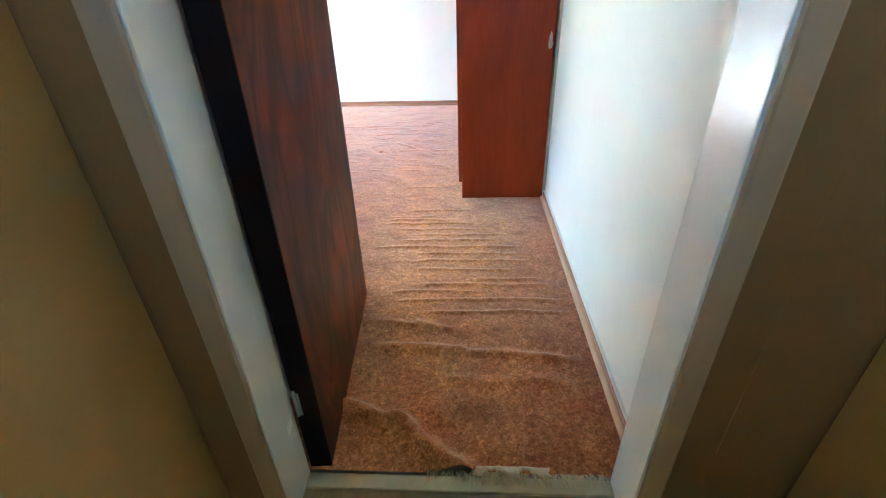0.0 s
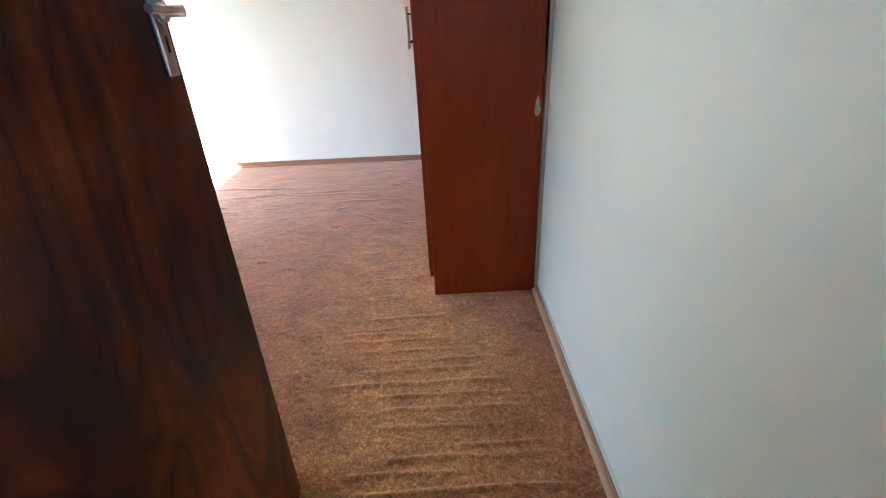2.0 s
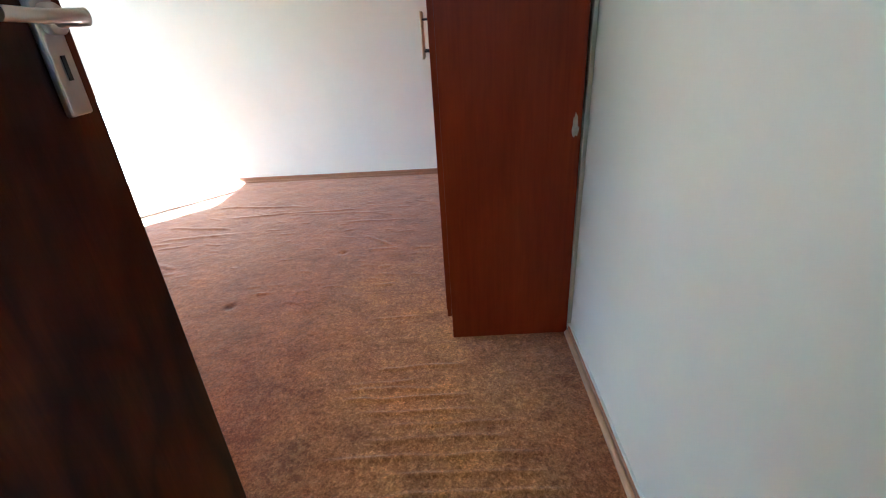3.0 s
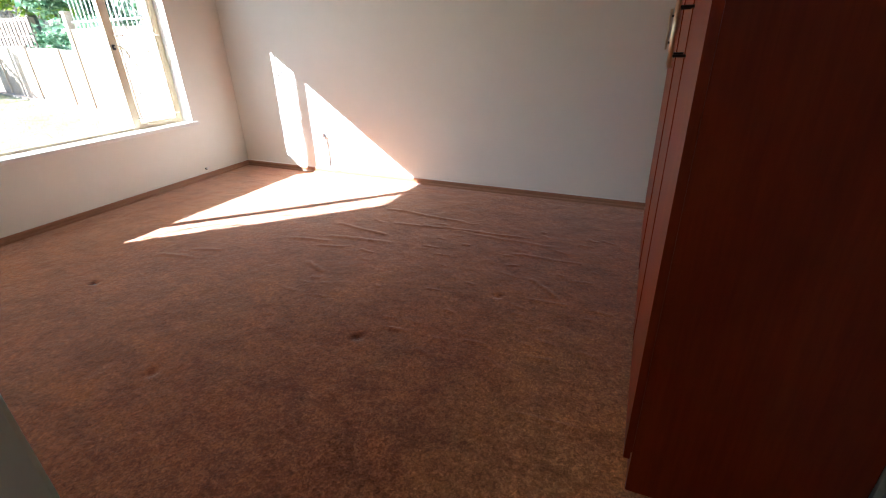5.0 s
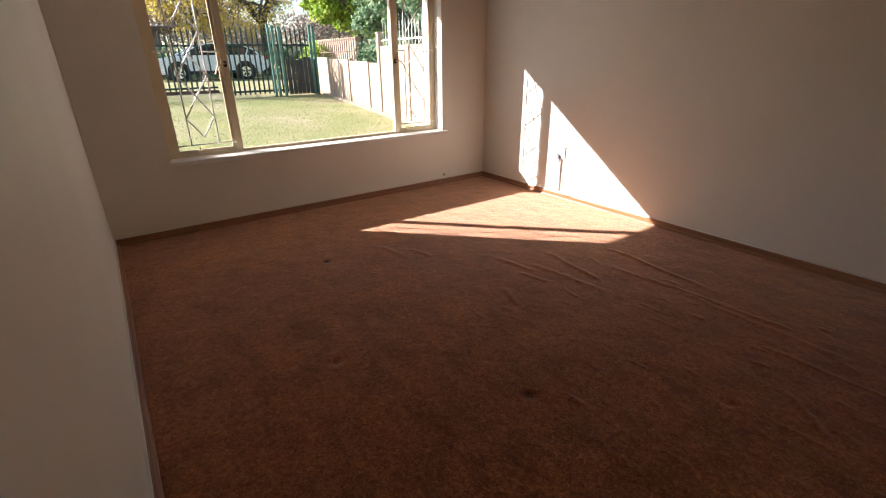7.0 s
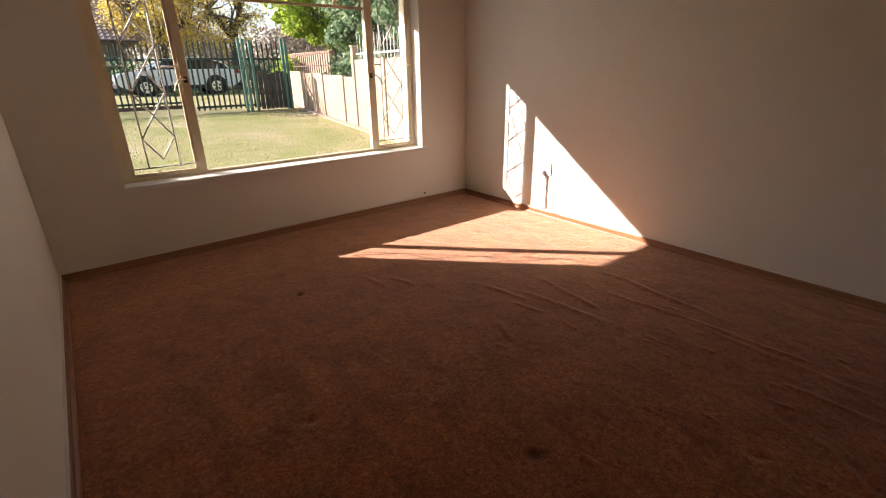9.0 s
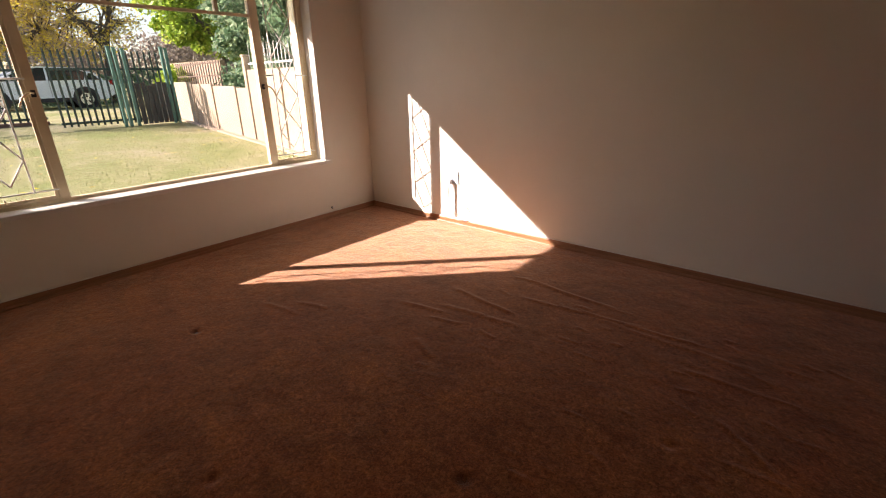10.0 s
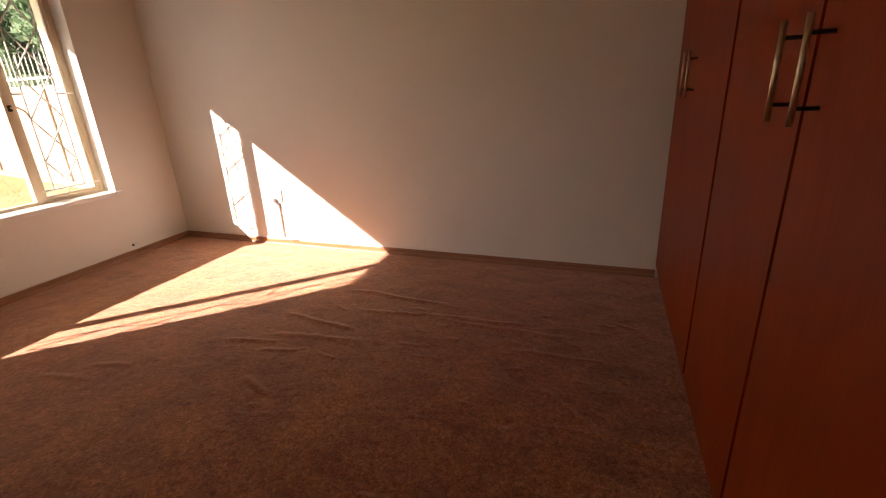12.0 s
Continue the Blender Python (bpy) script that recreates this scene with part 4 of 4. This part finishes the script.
# ---- trees ----


def leaves_mesh(name, centres, radius, count, size, seed, m):
    rng = np.random.RandomState(seed)
    which = rng.randint(0, len(centres), count)
    c = np.array(centres)[which]
    d = rng.normal(0, 1, (count, 3))
    d /= np.linalg.norm(d, axis=1)[:, None]
    rad = np.array(radius)[which] * (rng.rand(count) ** 0.45)
    p = c + d * rad[:, None] * np.array([1, 1, 0.8])
    a = rng.normal(0, 1, (count, 3))
    a /= np.linalg.norm(a, axis=1)[:, None]
    b = np.cross(a, rng.normal(0, 1, (count, 3)))
    b /= np.linalg.norm(b, axis=1)[:, None]
    s = size * rng.uniform(0.6, 1.4, count)[:, None]
    vs = np.stack([p - a * s, p - b * s * 0.5, p + a * s, p + b * s * 0.5], 1).reshape(-1, 3)
    return quick_mesh(name, vs.tolist(), np.arange(4 * count).reshape(-1, 4).tolist(), m)


def tree(at, fork, trunk_r, centre, size3, clumps, count, leaf_size, leaf, seed, label):
    """A trunk that forks at height fork into limbs, each ending in a clump of the crown."""
    rng = random.Random(seed)
    root = thing("tree", at, label, "tree")
    bm = bmesh.new()
    top = Vector((rng.uniform(-0.2, 0.2), rng.uniform(-0.2, 0.2), fork))
    add_rod(bm, (0, 0, -0.2), top * 0.5 + Vector((0.05, 0.04, 0)), trunk_r, 9, trunk_r * 0.85)
    add_rod(bm, top * 0.5 + Vector((0.05, 0.04, 0)), top, trunk_r * 0.86, 9, trunk_r * 0.7)
    spots, rad = [], []
    hubs = []
    for k in range(6):
        u = k / 6 * math.tau + rng.uniform(-0.4, 0.4)
        h = Vector((centre[0] + size3[0] * 0.45 * math.cos(u), centre[1] + size3[1] * 0.45 * math.sin(u), centre[2] + size3[2] * rng.uniform(-0.5, 0.4)))
        mid = top.lerp(h, 0.5) + Vector((rng.uniform(-0.2, 0.2), rng.uniform(-0.2, 0.2), rng.uniform(0, 0.3)))
        add_rod(bm, top, mid, trunk_r * 0.5, 6, trunk_r * 0.34)
        add_rod(bm, mid, h, trunk_r * 0.34, 6, trunk_r * 0.2)
        hubs.append(h)
    for k in range(clumps):
        d = Vector((rng.gauss(0, 1), rng.gauss(0, 1), rng.gauss(0, 1))).normalized() * rng.uniform(0.55, 1.0)
        c = Vector((centre[0] + d.x * size3[0], centre[1] + d.y * size3[1], centre[2] + d.z * size3[2]))
        hub = min(hubs, key=lambda h: (h - c).length)
        mid = hub.lerp(c, 0.5) + Vector((rng.uniform(-0.15, 0.15), rng.uniform(-0.15, 0.15), rng.uniform(-0.1, 0.15)))
        add_rod(bm, hub, mid, trunk_r * 0.2, 5, trunk_r * 0.12)
        add_rod(bm, mid, c, trunk_r * 0.12, 5, trunk_r * 0.04)
        spots.append(tuple(c))
        rad.append(sum(size3) / 3 * rng.uniform(0.16, 0.34))
    part("trunk", bm, M_BARK, root)
    cr = new("crown", leaves_mesh("crown", spots, rad, count, leaf_size, seed, leaf))
    cr.parent = root
    return root


LG = "leafy green tree over the boundary wall"
LD = "dense dark green tree beyond the boundary wall"
LY = "half-bare autumn street tree with yellow leaves"
tree((-17.5, 7.6, 0.37), 1.7, 0.15, (0, 0, 3.3), (2.0, 2.0, 1.7), 60, 15000, 0.085, M_LEAF_G, 21, LG)
tree((-12.9, 6.9, 0.2), 1.4, 0.13, (0, 0, 3.0), (1.9, 1.6, 1.7), 60, 15000, 0.075, M_LEAF_D, 22, LD)
tree((-9.4, 6.2, 0.1), 1.3, 0.12, (0, 0, 2.9), (2.0, 1.4, 1.6), 60, 14000, 0.07, M_LEAF_D, 27, LD)
tree((-28.0, 7.0, 0.37), 2.3, 0.26, (0, -0.4, 4.3), (2.4, 2.3, 2.4), 150, 9000, 0.062, M_LEAF_Y, 23, LY)
tree((-29.0, 3.9, 0.37), 2.0, 0.20, (0, 0, 4.0), (2.4, 2.6, 2.4), 150, 14000, 0.065, M_LEAF_Y, 24, LY)
tree((-21.5, 10.6, 0.37), 1.7, 0.18, (0, 0, 3.6), (2.2, 2.2, 2.0), 70, 14000, 0.09, M_LEAF_G, 26, LG)
shrub = thing("shrub", (-17.0, 6.1, 0.37), "yellow-green shrub growing behind the gate", "shrub")
part("stem", rod((0, 0, -0.1), (0.05, 0.1, 0.7), 0.05, 7, 0.025), M_BARK, shrub)
sl = new("foliage", leaves_mesh("foliage", [(0.1 * math.sin(k * 2.1), -0.7 + 0.2 * k, 0.75 + 0.3 * math.sin(k * 1.7)) for k in range(8)], [0.42] * 8, 3200, 0.06, 41, M_LEAF_G))
sl.parent = shrub
bush = thing("shrub", (-12.6, 5.7, 0.2), "dark green shrub behind the boundary wall", "shrub")
part("stem", rod((0, 0, -0.1), (0.05, 0.1, 0.8), 0.06, 7, 0.03), M_BARK, bush)
bl = new("foliage", leaves_mesh("foliage", [(-0.9 + 0.3 * k, 0.1 * math.sin(k * 2.3), 0.8 + 0.35 * math.sin(k * 1.9)) for k in range(8)], [0.5] * 8, 3600, 0.06, 43, M_LEAF_D))
bl.parent = bush
hedge = leaves_mesh("hedge", [(-26.6, y, 0.9 + 0.4 * math.sin(y)) for y in np.arange(-14, 16, 0.7)], [0.9] * 43, 12000, 0.10, 31, M_LEAF_D)
far = leaves_mesh("far_trees", [(-44.0 - 4 * math.sin(y * 0.7), y, 2.4 + 1.5 * math.sin(y * 1.3) ** 2) for y in np.arange(-24, 60, 2.0)], [2.4] * 42, 60000, 0.15, 33, M_LEAF_B)
tagged(new("far_trees", far), "hazy brown and yellow trees behind the houses", "trees", kind="stuff")
tagged(new("hedge", hedge), "dark hedge across the street", "hedge", kind="stuff")

# ---- house across the street ----
house = thing("house", (-33.0, -4.6, 0.15), "low brick house with a clay tile roof", "house")
part("wall", box(-4, 4, -7, 7, 0, 2.7), M_BRICK, house)
part("window", box(4.005, 4.05, 1.0, 3.0, 1.0, 2.2), M_CARGLASS, house, "dark window")
rv, rf = [], []
for k in range(18):
    x0, x1 = 4.8 - k * 0.27, 4.8 - (k + 1) * 0.27 - 0.05
    z0, z1 = 2.55 + k * 0.15, 2.55 + (k + 1) * 0.15
    for j in range(64):
        y0 = -7.6 + j * 0.24
        n = len(rv)
        rv += [(x0, y0, z0), (x0, y0 + 0.12, z0 + 0.035), (x0, y0 + 0.235, z0), (x1, y0, z1 - 0.02), (x1, y0 + 0.12, z1 + 0.015), (x1, y0 + 0.235, z1 - 0.02), (x0, y0, z0 - 0.03), (x0, y0 + 0.235, z0 - 0.03)]
        rf += [(n, n + 1, n + 4, n + 3), (n + 1, n + 2, n + 5, n + 4), (n + 6, n + 7, n + 2, n + 1, n)]
roof = new("roof", quick_mesh("roof", rv, rf, M_ROOF))
roof.parent = house
part("roof_deck", prism([(-7.6, 2.5), (7.7, 2.5), (7.7, 2.6), (-7.6, 2.6)], -4.9, 4.7), M_BRICK, house)
bm = bmesh.new()
pts = [(4.7, -7.6, 2.45), (4.7, 7.7, 2.45), (-0.1, 7.7, 5.1), (-0.1, -7.6, 5.1), (-4.9, -7.6, 2.45), (-4.9, 7.7, 2.45)]
vv = [bm.verts.new(p) for p in pts]
for q in ((0, 1, 2, 3), (3, 2, 5, 4), (0, 3, 4), (1, 5, 2), (0, 4, 5, 1)):
    bm.faces.new([vv[i] for i in q])
part("roof_core", bm, M_ROOF, house)
